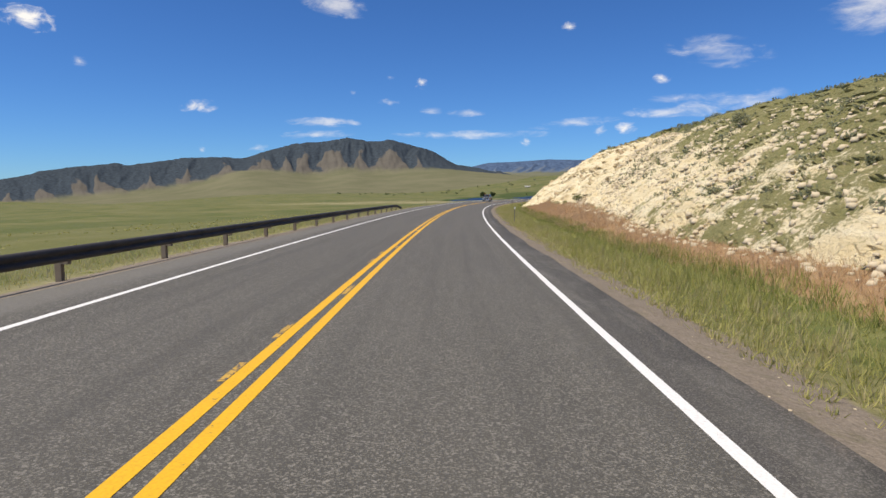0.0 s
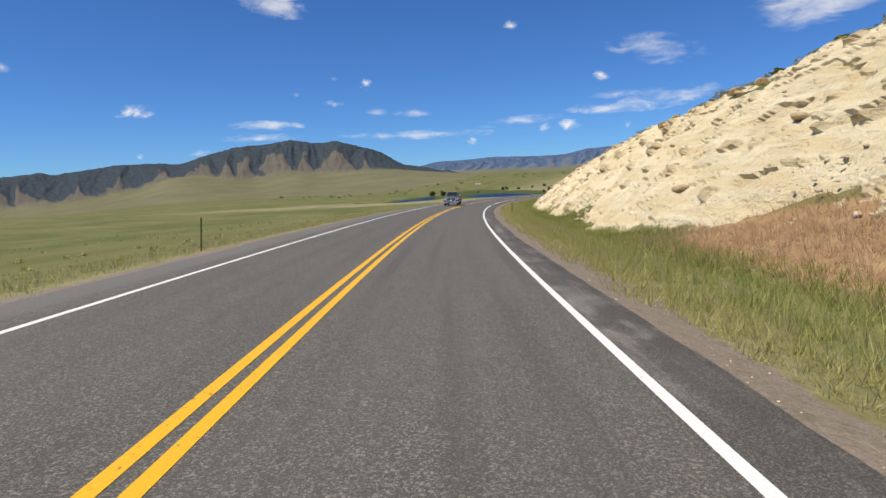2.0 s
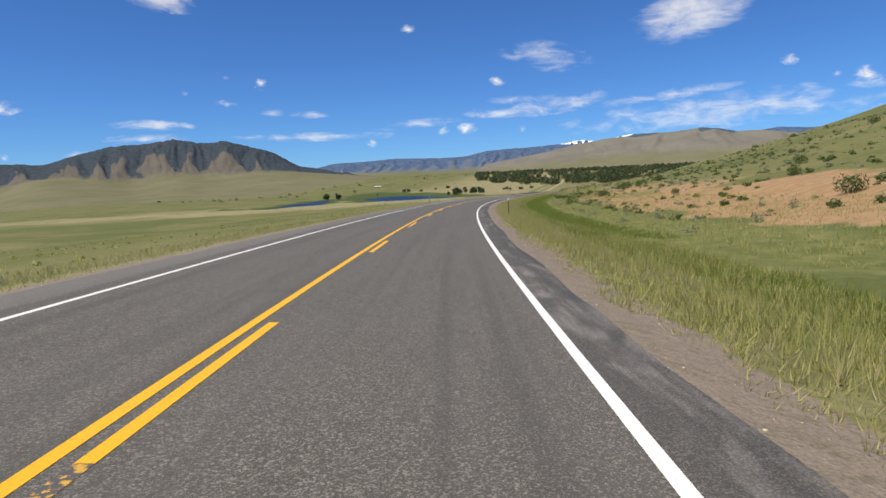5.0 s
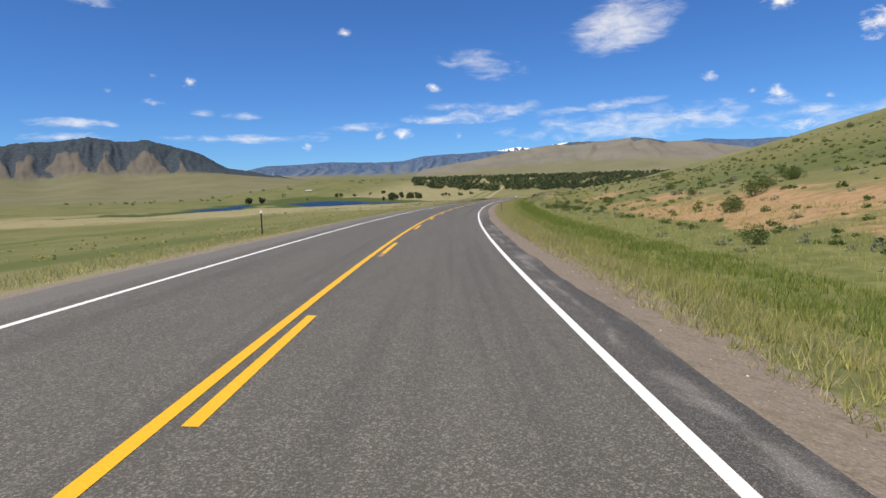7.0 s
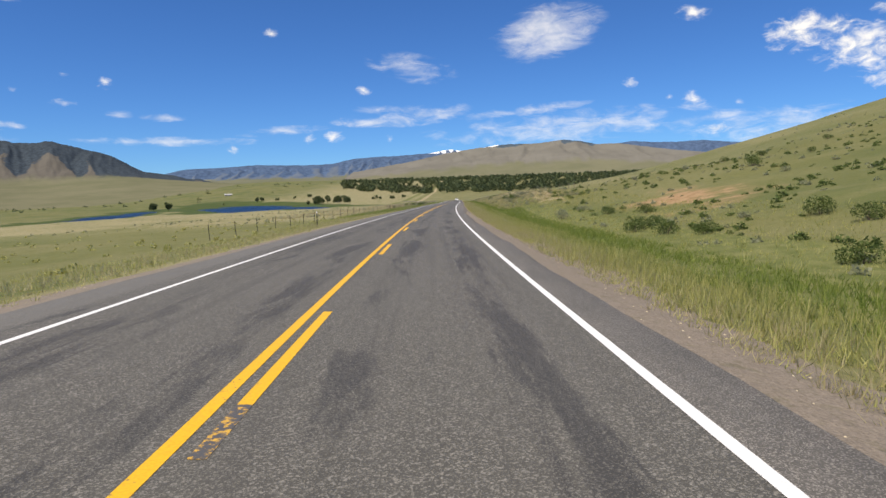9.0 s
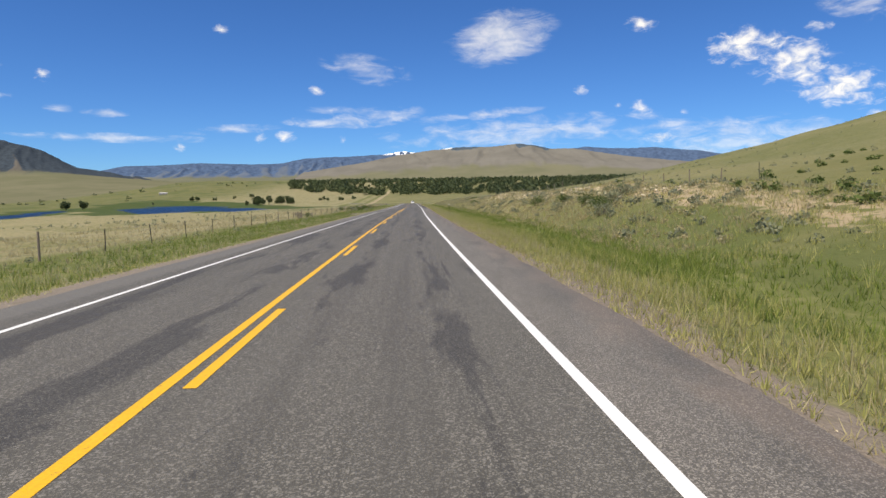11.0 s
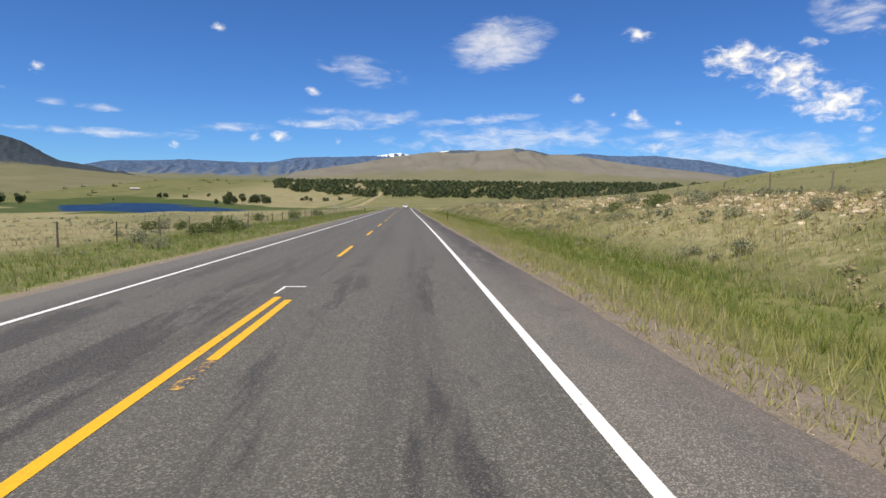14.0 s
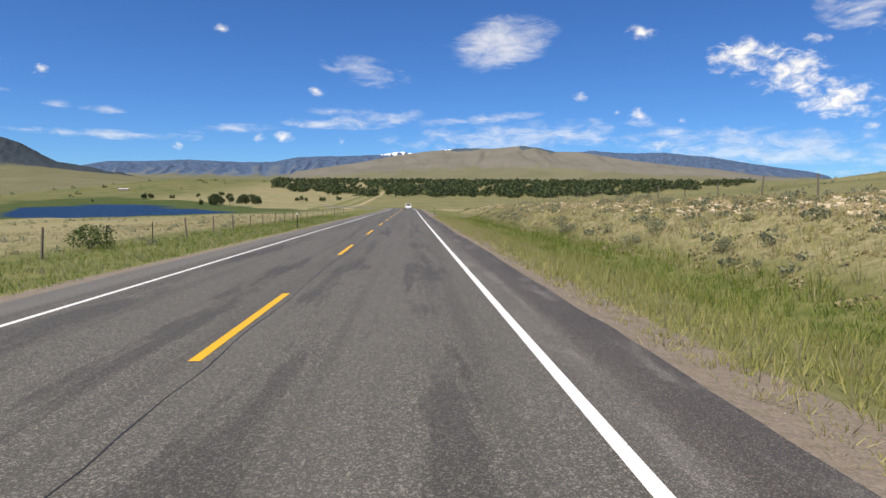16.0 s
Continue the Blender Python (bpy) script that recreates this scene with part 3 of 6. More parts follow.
# rust-coloured dry grass on the bench below the cut and in patches on the hill
dry = near_right * section_a * ease(8.2, 9.4, gd + wob) * (1 - ease(0.2, 1.5, gd - toe_d)) * (1 - ease(90, 102, gs))
dry = dry + near_right * section_b * ((0.66 - 0.25 * ease(330, 380, gs)) * ease(17, 22, gd + 3 * wob) * (1 - ease(30, 46, gd)) + 0.3 * fractal(gx, gy, 18, 43))
dry = dry + near_right * section_c * 0.28 * ease(10.5, 13, gd + wob) * (1 - ease(15, 19, gd))
lush = near_right * ease(6.2, 7.4, gd + wob * 0.6) * (section_a * (1 - ease(8.8, 10.2, gd + wob)) * 0.85 + section_b * (1 - ease(16, 21, gd + wob)) * 0.9
                                       + section_c * (1 - ease(10.2, 11.8, gd + wob)) * 0.9)
lush = lush + (gd < 0) * 0.85 * section_c * ease(5, 6.5, -gd) * (1 - ease(12, 19, -gd))
pale = np.where(gd < 0, 0.9 * section_c * ease(10, 16, -gd) * (1 - ease(220, 420, -gd)), 0.85 * ease(445, 490, gs) * ease(10.8, 13, gd) * (1 - 0.6 * ease(20, 25, gd + wob))) + 0.75 * (1 - ease(5.0, 7.5, np.abs(gd) + 0.4 * wob))
soil = near_right * section_c * ease(14.0, 16.5, gd + wob) * (1 - ease(19.5, 23, gd + wob)) * 0.60
soil = soil + near_right * section_b * 0.35 * ease(60, 90, gd) * (1 - ease(170, 230, gd))
# a gravel turn-off on the left
turn = ease(500, 504, gs) * (1 - ease(514, 520, gs)) * (gd < 0) * (1 - ease(7.5, 10, -gd))
gravel = (1 - ease(860, 960, gs)) * np.maximum((1 - ease(4.8, 6.2, np.abs(gd) + 1.1 * wob - 0.75 * near_right * ease(250, 300, gs))), turn)
marsh = ease(-1.2, -0.45, lake_depth(gx, gy)) * 0.85
for name, values in (("dry", dry), ("lush", lush), ("pale", pale), ("soil", soil), ("gravel", gravel), ("marsh", marsh)):
    point_attribute(ground_mesh, name, values)
ground_sheet = tagged(new("ground", ground_mesh), "rolling green and straw-coloured grassland with ditches and a wide valley", "ground", kind="structure")

# ---------------------------------------------------------------- lake
xs, ys = [], []
for cx, cy, rx, ry, turn_ in LAKE:
    r = 1.9 * max(rx, ry)
    xs += [cx - r, cx + r]
    ys += [cy - r, cy + r]
lx, ly = np.meshgrid(np.linspace(min(xs), max(xs), 110), np.linspace(min(ys), max(ys), 110), indexing="xy")
lx, ly = lx.T, ly.T
WATER, wt, wb = material("lake_water")
wb.inputs["Base Color"].default_value = (0.006, 0.018, 0.045, 1)
wb.inputs["Roughness"].default_value, wb.inputs["Specular IOR Level"].default_value = 0.35, 0.2
bump(wt, wb, wt.noise(wt.scaled(place(wt), 1, 1, 1), 0.35, 4.0, 0.6), 1.0, 1.2)
keep = lake_depth(lx, ly)
def build_water():
    me = grid_mesh("water", lx.T, ly.T, np.full(lx.shape, LAKE_Z - 0.25).T, WATER)
    dry_ = keep.T.ravel() < -0.12
    bm = bmesh.new()
    bm.from_mesh(me)
    bmesh.ops.delete(bm, geom=[f for f in bm.faces if all(dry_[v.index] for v in f.verts)], context="FACES")
    bm.to_mesh(me)
    bm.free()
    return me


lake = tagged(new("water", build_water()), "deep blue lake lying in the grassy valley", "lake", kind="structure")

# ---------------------------------------------------------------- road and its lines
def ribbon(name, s, d, lift, material_):
    """A strip along the road: s by d grid, lying lift above the road."""
    a, c = np.meshgrid(s, d, indexing="ij")
    x, y = along(a, c)
    me = grid_mesh(name, x, y, road_z(a) + bank(a) * np.clip(c, -4.4, 4.4) + lift, material_)
    point_attribute(me, "across", c)
    point_attribute(me, "along", a)
    return me, a, c


ROAD_S = np.concatenate([np.arange(-60, 660, 0.5), np.arange(660, 1100, 2.0)])
edge_r = LANE + 0.85 + 0.16 * fractal(ROAD_S, 0 * ROAD_S, 4, 51, 5) + 0.55 * ease(395, 420, ROAD_S) * (1 - 0.35 * ease(525, 545, ROAD_S))
edge_l = -4.2 + 0.10 * fractal(ROAD_S, 0 * ROAD_S, 5, 52)
cols = np.array([0.0, 0.006, 0.12, 0.35, 0.5, 0.65, 0.88, 0.994, 1.0])
rs_, _ = np.meshgrid(ROAD_S, cols, indexing="ij")
rd_ = edge_l[:, None] + (edge_r - edge_l)[:, None] * cols[None, :]
rx_, ry_ = along(rs_, rd_)
rz_ = road_z(rs_) + bank(rs_) * np.clip(rd_, -4.4, 4.4)
rz_[:, 0] -= 0.09
rz_[:, -1] -= 0.09
road_mesh = grid_mesh("road", rx_, ry_, rz_, ASPHALT)
point_attribute(road_mesh, "across", rd_)
point_attribute(road_mesh, "along", rs_)
point_attribute(road_mesh, "sealed", (1 - ease(300, 320, rs_)) + ease(528, 540, rs_) * 0.6)
road = tagged(new("road", road_mesh), "grey weathered asphalt two-lane road with worn lane markings", "road", kind="structure")


def part(name, me, parent, label="", kind=""):
    if isinstance(me, bmesh.types.BMesh):
        data = bpy.data.meshes.new(name)
        me.to_mesh(data)
        me.free()
        me = data
    ob = new(name, me)
    ob.parent = parent
    return tagged(ob, label, kind=kind)


LINE_S = np.arange(-60, 1100, 2.0)
part("edge_line", ribbon("edge_line", LINE_S, [LANE - 0.06, LANE + 0.06], 0.004, WHITE_PAINT)[0], road, "white edge line paint")
part("edge_line", ribbon("edge_line", LINE_S, [-LEFT_LANE - 0.05, -LEFT_LANE + 0.05], 0.004, WHITE_PAINT)[0], road, "white edge line paint")
SOLID_END = 530.9
NO_PASS_END = 152.0
part("centre_line", ribbon("centre_line", np.linspace(-60, NO_PASS_END, 150), [-0.155, -0.035], 0.004, YELLOW_PAINT)[0], road, "solid yellow centre line paint")
part("centre_line", ribbon("centre_line", np.linspace(NO_PASS_END, SOLID_END, 330), [-0.14, -0.02], 0.004, YELLOW_PAINT)[0], road, "solid yellow centre line paint")
part("centre_line", ribbon("centre_line", np.linspace(-60, NO_PASS_END, 150), [0.075, 0.195], 0.004, YELLOW_PAINT)[0], road, "solid yellow centre line paint")
DASH0 = 605.6                       # where one dash ends, on the broken part
first = math.ceil((NO_PASS_END + 8 - DASH0) / V_MARK)
for i in range(first, first + 62):
    end = DASH0 + i * V_MARK
    beside = end < SOLID_END
    a, c = (0.09, 0.21) if beside else (-0.06, 0.06)
    if (i * 7) % 5 > 2:
        part("faded_dash", ribbon("faded_dash", np.linspace(end - (3.8 if beside else 4.4) - (0.3 + 0.9 * ((i * 7) % 5) / 4), end - (3.8 if beside else 4.4), 4), [a, c], 0.003, FADED_PAINT)[0], road, "worn old yellow dash")
    lo, hi = (end - 3.8, end) if beside else (end - 4.4, end + 0.15)
    part("dash", ribbon("dash", np.linspace(lo, hi, 4), [a, c], 0.004, YELLOW_PAINT)[0], road, "yellow centre dash")


# remains of an older line beside the new one
for i in range(34):
    a = 96 + i * 1.75 + 0.6 * math.sin(i * 2.3)
    part("old_paint", ribbon("old_paint", np.linspace(a, a + 0.5 + 0.7 * abs(math.sin(i * 1.7)), 3), [-0.235, -0.175 + 0.015 * math.sin(i)], 0.003, GHOST_PAINT)[0], road, "worn old yellow paint")


for i in range(22):
    a = 1.0 + i * 2.9 + 0.9 * math.sin(i * 1.9)
    part("old_paint", ribbon("old_paint", np.linspace(a, a + 0.3 + 0.6 * abs(math.sin(i * 2.7)), 3), [-0.225, -0.165] if i % 3 else [-0.02, 0.05], 0.003, GHOST_PAINT)[0], road, "worn old yellow paint")
for a, b, c in ((149.5, 152.0, -0.17), (152.6, 156.4, -0.18), (157.0, 158.4, -0.17), (447.0, 449.6, 0.09), (450.2, 453.0, 0.10), (453.8, 456.6, 0.10), (460.0, 462.0, 0.09)):
    part("old_paint", ribbon("old_paint", np.linspace(a, b, 5), [LANE + c, LANE + c + 0.05], 0.003, GHOST_WHITE)[0], road, "worn old white paint")


# the joint between the lanes has opened into a wandering crack
TAR, tt_, tb_ = material("crack_sealer")
tb_.inputs["Base Color"].default_value, tb_.inputs["Roughness"].default_value = (0.030, 0.029, 0.028, 1), 0.6


def build_crack(s0, s1, d0, wide, wander, seed):
    s = np.arange(s0, s1, 0.25)
    c = d0 + wander * fractal(s, 0 * s, 2.5, seed, 4)
    w2 = wide * (0.4 + 0.9 * grain(s / 0.6, 0 * s, seed + 2))
    a, k = np.meshgrid(s, [-1, 1], indexing="ij")
    d = c[:, None] + w2[:, None] * k
    x, y = along(a, d)
    part("crack", grid_mesh("crack", x, y, road_z(a) + bank(a) * d + 0.0035, TAR), road, "dark sealed crack")


for s0, s1, d0, wide, wander, seed in ((534, 640, 0.16, 0.007, 0.10, 811), (18, 36, 4.0, 0.007, 0.35, 812),):
    build_crack(s0, s1, d0, wide, wander, seed)


# a small white survey bracket painted where the solid line ends
for lo_s, hi_s, lo_d, hi_d in ((532.1, 532.2, -0.24, 0.16), (531.3, 532.1, -0.24, -0.19)):
    part("paint_mark", ribbon("paint_mark", np.array([lo_s, hi_s]), [lo_d, hi_d], 0.005, WHITE_PAINT)[0], road, "white survey paint mark")
# ---------------------------------------------------------------- cut face of the hill
def cells(x, y, seed):
    """Jittered cells: a value per cell, and the distance to the cell's centre."""
    fx, fy = np.floor(x), np.floor(y)
    best, value = np.full(np.shape(x), 9.0), np.zeros(np.shape(x))
    for i in (-1, 0, 1):
        for j in (-1, 0, 1):
            cx, cy = fx + i, fy + j
            px, py = cx + 0.1 + 0.8 * lattice(cx, cy, seed), cy + 0.1 + 0.8 * lattice(cx, cy, seed + 1)
            r = np.hypot(x - px, y - py)
            nearer = r < best
            best = np.where(nearer, r, best)
            value = np.where(nearer, lattice(cx, cy, seed + 2), value)
    return value, best


def build_cut():
    s = np.arange(-30, 214, 0.19)
    v = np.linspace(-0.06, 1.12, 145)
    a, u = np.meshgrid(s, v, indexing="ij")
    toe, tz = cliff_toe(a)
    h = cut_height(a)
    rock = ease(38, 62, a + 4 * fractal(a, u * 12, 9, 60)) * (1 - ease(203, 212, a))
    # beds that weather back in steps, blocks that stand proud
    level = u * h + 0.6 * fractal(a, u * h, 14, 61) + 0.22 * fractal(a, u * h, 1.4, 71)
    wx = a + 1.1 * fractal(a, level, 1.6, 72)
    big, _ = cells(wx / 3.4, level / 1.3, 301)
    mid, mr = cells(wx / 1.5, level / 0.55, 311)
    small, sr = cells(wx / 0.62, level / 0.33, 321)
    hollow = fractal(a, level, 7, 62, 3)
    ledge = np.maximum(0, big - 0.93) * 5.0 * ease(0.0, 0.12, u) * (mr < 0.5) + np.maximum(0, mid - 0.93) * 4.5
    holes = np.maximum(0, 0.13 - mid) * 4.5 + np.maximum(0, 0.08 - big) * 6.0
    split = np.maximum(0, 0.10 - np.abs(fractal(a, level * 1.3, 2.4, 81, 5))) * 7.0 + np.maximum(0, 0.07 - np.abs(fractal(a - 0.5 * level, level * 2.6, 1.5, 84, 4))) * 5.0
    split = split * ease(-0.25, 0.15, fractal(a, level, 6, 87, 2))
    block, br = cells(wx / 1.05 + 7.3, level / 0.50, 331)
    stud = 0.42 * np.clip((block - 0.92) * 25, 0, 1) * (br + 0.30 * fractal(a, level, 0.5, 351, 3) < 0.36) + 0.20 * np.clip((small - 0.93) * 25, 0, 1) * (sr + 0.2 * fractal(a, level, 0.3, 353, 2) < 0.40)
    stud = stud * (0.45 + 1.1 * grain(a / 5, level / 2.2, 341))
    proud = rock * (0.75 * hollow + 0.58 * fractal(a, level * 1.7, 2.4, 73, 6) - 0.24 * split + 0.05 * (mid - 0.5) + 0.06 * (small - 0.5) + 0.60 * ledge - 0.55 * holes + stud)
    proud = proud + (1 - rock) * (0.42 * (small - 0.5) + 0.34 * (mid - 0.5)) * (0.5 + u * 0.2)
    proud = proud * (1 - 0.4 * ease(130, 172, a))
    bow = 0.10 * np.sin(np.clip(u, 0, 1) * math.pi) * h
    d = toe + u * h * 1.42 - proud * 0.8
    x, y = along(a, d)
    base = ground(a, toe + u * h * 1.42)[2]
    fade = ease(-0.06, 0.02, u) * (1 - ease(0.98, 1.1, u)) * (1 - ease(205, 214, a))
    z = base - 0.25 + fade * (0.40 + bow + 0.35 * proud)
    me = grid_mesh("cut_face", x, y, z, SANDSTONE, smooth=False)
    # ledges and studs turn brown; holes and splits get painted shade
    point_attribute(me, "crag_shade", np.clip(rock * (0.12 * split + 0.8 * holes + 0.8 * ledge + 2.2 * stud), 0, 1))
    brow = np.interp(a, [40, 70, 110, 150], [0.74, 0.82, 0.92, 0.94])
    weed = np.where(rock > 0.5, 0.13 + 0.8 * ease(brow, brow + 0.10, u), 0.40 + 0.36 * ease(0.25, 0.7, u)) + 0.30 * fractal(a, u * h, 6, 70)
    weed = np.maximum(weed, 0.55 * (1 - ease(-0.02, 0.04, u)))
    point_attribute(me, "weed", weed)
    return me


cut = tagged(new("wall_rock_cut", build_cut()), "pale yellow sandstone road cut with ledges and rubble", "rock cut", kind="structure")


# ---------------------------------------------------------------- far ranges
CENTRE = (40.0, -300.0)


def flatirons(a, u, per_degree, seed):
    """1 on the crest of a spur, 0 in the gully between two; the spurs differ in width and carry smaller ones."""
    p = a * per_degree + 0.95 * fractal(a * per_degree * 0.6, u * 1.4, 1.0, seed + 3, 3)
    q = a * per_degree * 3.1 + 0.8 * fractal(a * per_degree, u * 3.0, 1.0, seed + 13, 3)
    big, small = 1 - np.abs(2 * (p - np.floor(p)) - 1), 1 - np.abs(2 * (q - np.floor(q)) - 1)
    return np.clip(0.80 * big + 0.20 * small + 0.12 * fractal(a * per_degree * 4, u * 9, 1.0, seed + 23, 3), 0, 1)


def build_range(name, outline, r_ridge, r_toe, toe_z, material_, ravines, seed, forest, snow=None, rugged=0.2, apron=0.45, profile=(0.22, 0.42, 0.90)):
    """A range of mountains: outline gives azimuth and elevation (degrees, seen from CENTRE at 1.5 m) of its ridge."""
    outline = [(outline[0][0] - 4, -0.9)] + outline + [(outline[-1][0] + 4, -0.9)]
    az0, az1 = outline[0][0], outline[-1][0]
    n = max(80, int((az1 - az0) * 9))
    az = np.linspace(az0, az1, n)
    el = np.interp(az, [a for a, e in outline], [e for a, e in outline])
    k = np.hanning(7)
    el = np.convolve(np.pad(el, 7, "edge"), k / k.sum(), "same")[7:-7]
    u = np.concatenate([np.linspace(0, 1, 60), np.linspace(1.03, 1.5, 8)])
    A, U = np.meshgrid(az, u, indexing="ij")
    ridge = 1.5 + r_ridge * np.tan(np.radians(el))[:, None]
    toe = np.full_like(ridge, toe_z) if not callable(toe_z) else toe_z(az)[:, None]
    toe = toe - 70 * (1 - ease(0, 3.5, az - az0) * (1 - ease(-3.5, 0, az - az1)))[:, None]
    R = r_toe + (r_ridge - r_toe) * U
    # spurs run down from the ridge, bend and fork on the way
    bend = A + 2.4 * fractal(A * 0.3, U * 2.4, 1.0, seed + 9, 3)
    spur = flatirons(bend, U, ravines * 2, seed)
    rise = np.where(U <= 1, np.interp(U, [0, apron, 0.62, 0.9, 1.0], [0, *profile, 1.0]), 1 - (U - 1) * 1.3)
    bite = ease(apron * 0.75, 0.72, U) * (1 - ease(0.86, 1.0, U))
    z = toe + (ridge - toe) * (rise - rugged * 1.7 * bite * (1 - spur))
    z = z + (ridge - toe) * 0.015 * fractal(A * 2.5, U * 6, 1.0, seed + 5, 4) * ease(0.1, 0.5, U)
    a = np.radians(A)
    x, y = CENTRE[0] + R * np.sin(a), CENTRE[1] + R * np.cos(a)
    z[:, 0] -= 90
    me = grid_mesh(name, x.T, y.T, z.T, material_)
    point_attribute(me, "forest", forest(A, U, spur).T)
    point_attribute(me, "meadow", (1 - ease(apron - 0.05, apron + 0.12, U + 0.10 * fractal(A * 0.7, U * 4, 1.0, seed + 21, 3) - 0.06 * spur)).T)
    point_attribute(me, "snow", (snow(A, U) if snow else 0 * A).T)
    return me


def build_massif(centre, ridge, foot, r_ridge, r_foot, r_toe, material_, ravines, seed):
    """A wooded mountain over a long grassy apron; ridge and foot: azimuth and elevation (degrees) as seen from centre."""
    az = np.arange(ridge[0][0], ridge[-1][0], 0.085)
    k = np.hanning(9)
    smooth = lambda e: np.convolve(np.pad(e, 9, "edge"), k / k.sum(), "same")[9:-9]
    top = smooth(np.interp(az, [a for a, e in ridge], [e for a, e in ridge]) + 0.05 * fractal(az * 3, 0 * az, 1.0, seed + 40, 4))
    wide = np.hanning(61)
    low = np.convolve(np.pad(np.interp(az, [a for a, e in foot], [e for a, e in foot]), 61, "edge"), wide / wide.sum(), "same")[61:-61]
    top = np.maximum(top, low + 0.02)
    u = np.concatenate([np.linspace(0, 0.4, 26), np.linspace(0.41, 1, 74), np.linspace(1.03, 1.5, 6)])
    A, U = np.meshgrid(az, u, indexing="ij")
    V = np.clip((U - 0.4) / 0.6, 0, 1)
    R = np.interp(U, [0, 0.4, 1.0, 1.5], [r_toe, r_foot, r_ridge, r_ridge + 250])
    a = np.radians(A)
    x, y = centre[0] + R * np.sin(a), centre[1] + R * np.cos(a)
    z_toe = far_land(x[:, :1], y[:, :1]) - 10
    z_foot = centre[2] + r_foot * np.tan(np.radians(low))[:, None]
    z_top = centre[2] + r_ridge * np.tan(np.radians(top))[:, None]
    # spurs run down from the ridge, bend and fork on the way
    bend = A + 1.1 * fractal(A * 0.5, U * 3.0, 1.0, seed + 9, 3)
    spur = flatirons(bend, U, ravines * 1.25, seed)
    steep = np.interp(V, [0, 0.25, 0.6, 0.85, 1.0], [0, 0.20, 0.62, 0.92, 1.0])
    bite = ease(0.06, 0.5, V) * (1 - ease(0.7, 1.0, V))
    up = z_foot + (z_top - z_foot) * (steep - 0.13 * bite * (1 - spur) + 0.02 * fractal(A * 4, U * 12, 1.0, seed + 5, 4) * ease(0, 0.3, V))
    slope = z_toe + (z_foot - z_toe) * np.interp(U / 0.4, [0, 0.5, 1], [0, 0.42, 1])
    z = np.where(U <= 0.4, slope, np.where(U <= 1, up, z_top - (U - 1) * 0.8 * (z_top - z_foot)))
    me = grid_mesh("mountain", x.T, y.T, z.T, material_)
    wob = 0.14 * fractal(A * 1.3, U * 5, 1.0, seed + 51, 3)
    patchy = fractal(A * 0.35, 0 * A, 1.0, seed + 61, 2)
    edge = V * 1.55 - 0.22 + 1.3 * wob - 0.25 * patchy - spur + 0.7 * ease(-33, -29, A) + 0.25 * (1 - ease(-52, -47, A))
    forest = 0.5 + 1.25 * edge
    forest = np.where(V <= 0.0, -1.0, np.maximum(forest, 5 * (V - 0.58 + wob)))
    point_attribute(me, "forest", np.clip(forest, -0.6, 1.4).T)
    point_attribute(me, "meadow", (1 - ease(-0.03, 0.13, (U - 0.4) + 0.35 * wob - 0.03 - 0.05 * (1 - spur))).T)
    point_attribute(me, "snow", (0 * A).T)
    return me


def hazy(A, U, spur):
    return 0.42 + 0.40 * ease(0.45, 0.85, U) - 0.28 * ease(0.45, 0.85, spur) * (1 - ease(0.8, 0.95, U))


def dark_woods(A, U, spur):
    return 0.62 + 0.3 * ease(0.6, 0.85, U) - 0.2 * ease(0.6, 0.9, spur)


def scrub(A, U, spur):
    top = ease(0.84, 0.95, U + 0.05 * fractal(A * 1.5, U * 4, 1.0, 97, 2))
    return 0.10 + 0.25 * fractal(A * 0.7, U * 3, 1.0, 95, 3) + top * (0.9 * ease(8.4, 8.9, A) * (1 - ease(11.0, 12.0, A)) + 0.6 * ease(2.4, 3.2, A) * (1 - ease(5.0, 5.8, A)))



BIG = [(-75.95, 0.5529999999999999), (-65.95, 0.853), (-63.9, 1.202), (-63.0, 1.552), (-60.23, 1.983), (-57.3, 2.344), (-56.7, 2.125), (-52.02, 2.849), (-49.79, 2.98), (-48.42, 2.951), (-47.02, 2.871), (-45.1, 3.535), (-42.15, 4.321), (-39.65, 4.501), (-37.62, 4.875), (-35.58, 4.584), (-34.02, 4.59), (-33.62, 4.779), (-31.47, 4.236), (-29.27, 3.624), (-28.06, 2.874), (-27.07, 2.329), (-16.64, 0.803)]
FOOT = [(-66.09, -1.348), (-64.05, -1.184), (-60.39, -0.814), (-56.43, -0.409), (-53.46, -0.009), (-50.8, 0.411), (-48.95, 1.19), (-47.53, 1.686), (-45.16, 1.596), (-40.75, 0.94), (-37.69, 1.707), (-35.26, 1.374), (-33.24, 1.439), (-30.71, 1.687), (-27.63, 1.841), (-26.73, 1.733), (-23.49, 1.439), (-19.63, 1.17), (-16.64, 0.803)]
BLUE = [(-30.76, 1.232), (-27.76, 1.732), (-26.61, 2.153), (-24.74, 2.574), (-21.4, 2.689), (-18.94, 2.862), (-14.91, 2.756), (-12.34, 2.816), (-10.19, 3.253), (-8.26, 3.37), (-6.3, 3.387), (-3.82, 3.551), (-1.32, 3.511), (0.7, 3.514), (3.23, 3.21)]
SNOWY = [(-6.31, 2.944), (-4.32, 3.252), (-3.07, 3.606), (-2.07, 3.759), (-1.31, 3.811), (-0.2, 3.664), (0.96, 3.665), (1.97, 3.964), (2.99, 4.112), (4.0, 3.859), (5.77, 3.201)]
FAR = [(12.44, 3.51), (13.4, 3.75), (14.6, 3.9), (16.96, 3.7), (18.82, 3.64), (20.64, 3.67), (22.42, 3.42), (24.17, 3.26), (26.72, 2.73), (29.16, 2.31), (31.12, 1.99), (32.27, 1.68)]
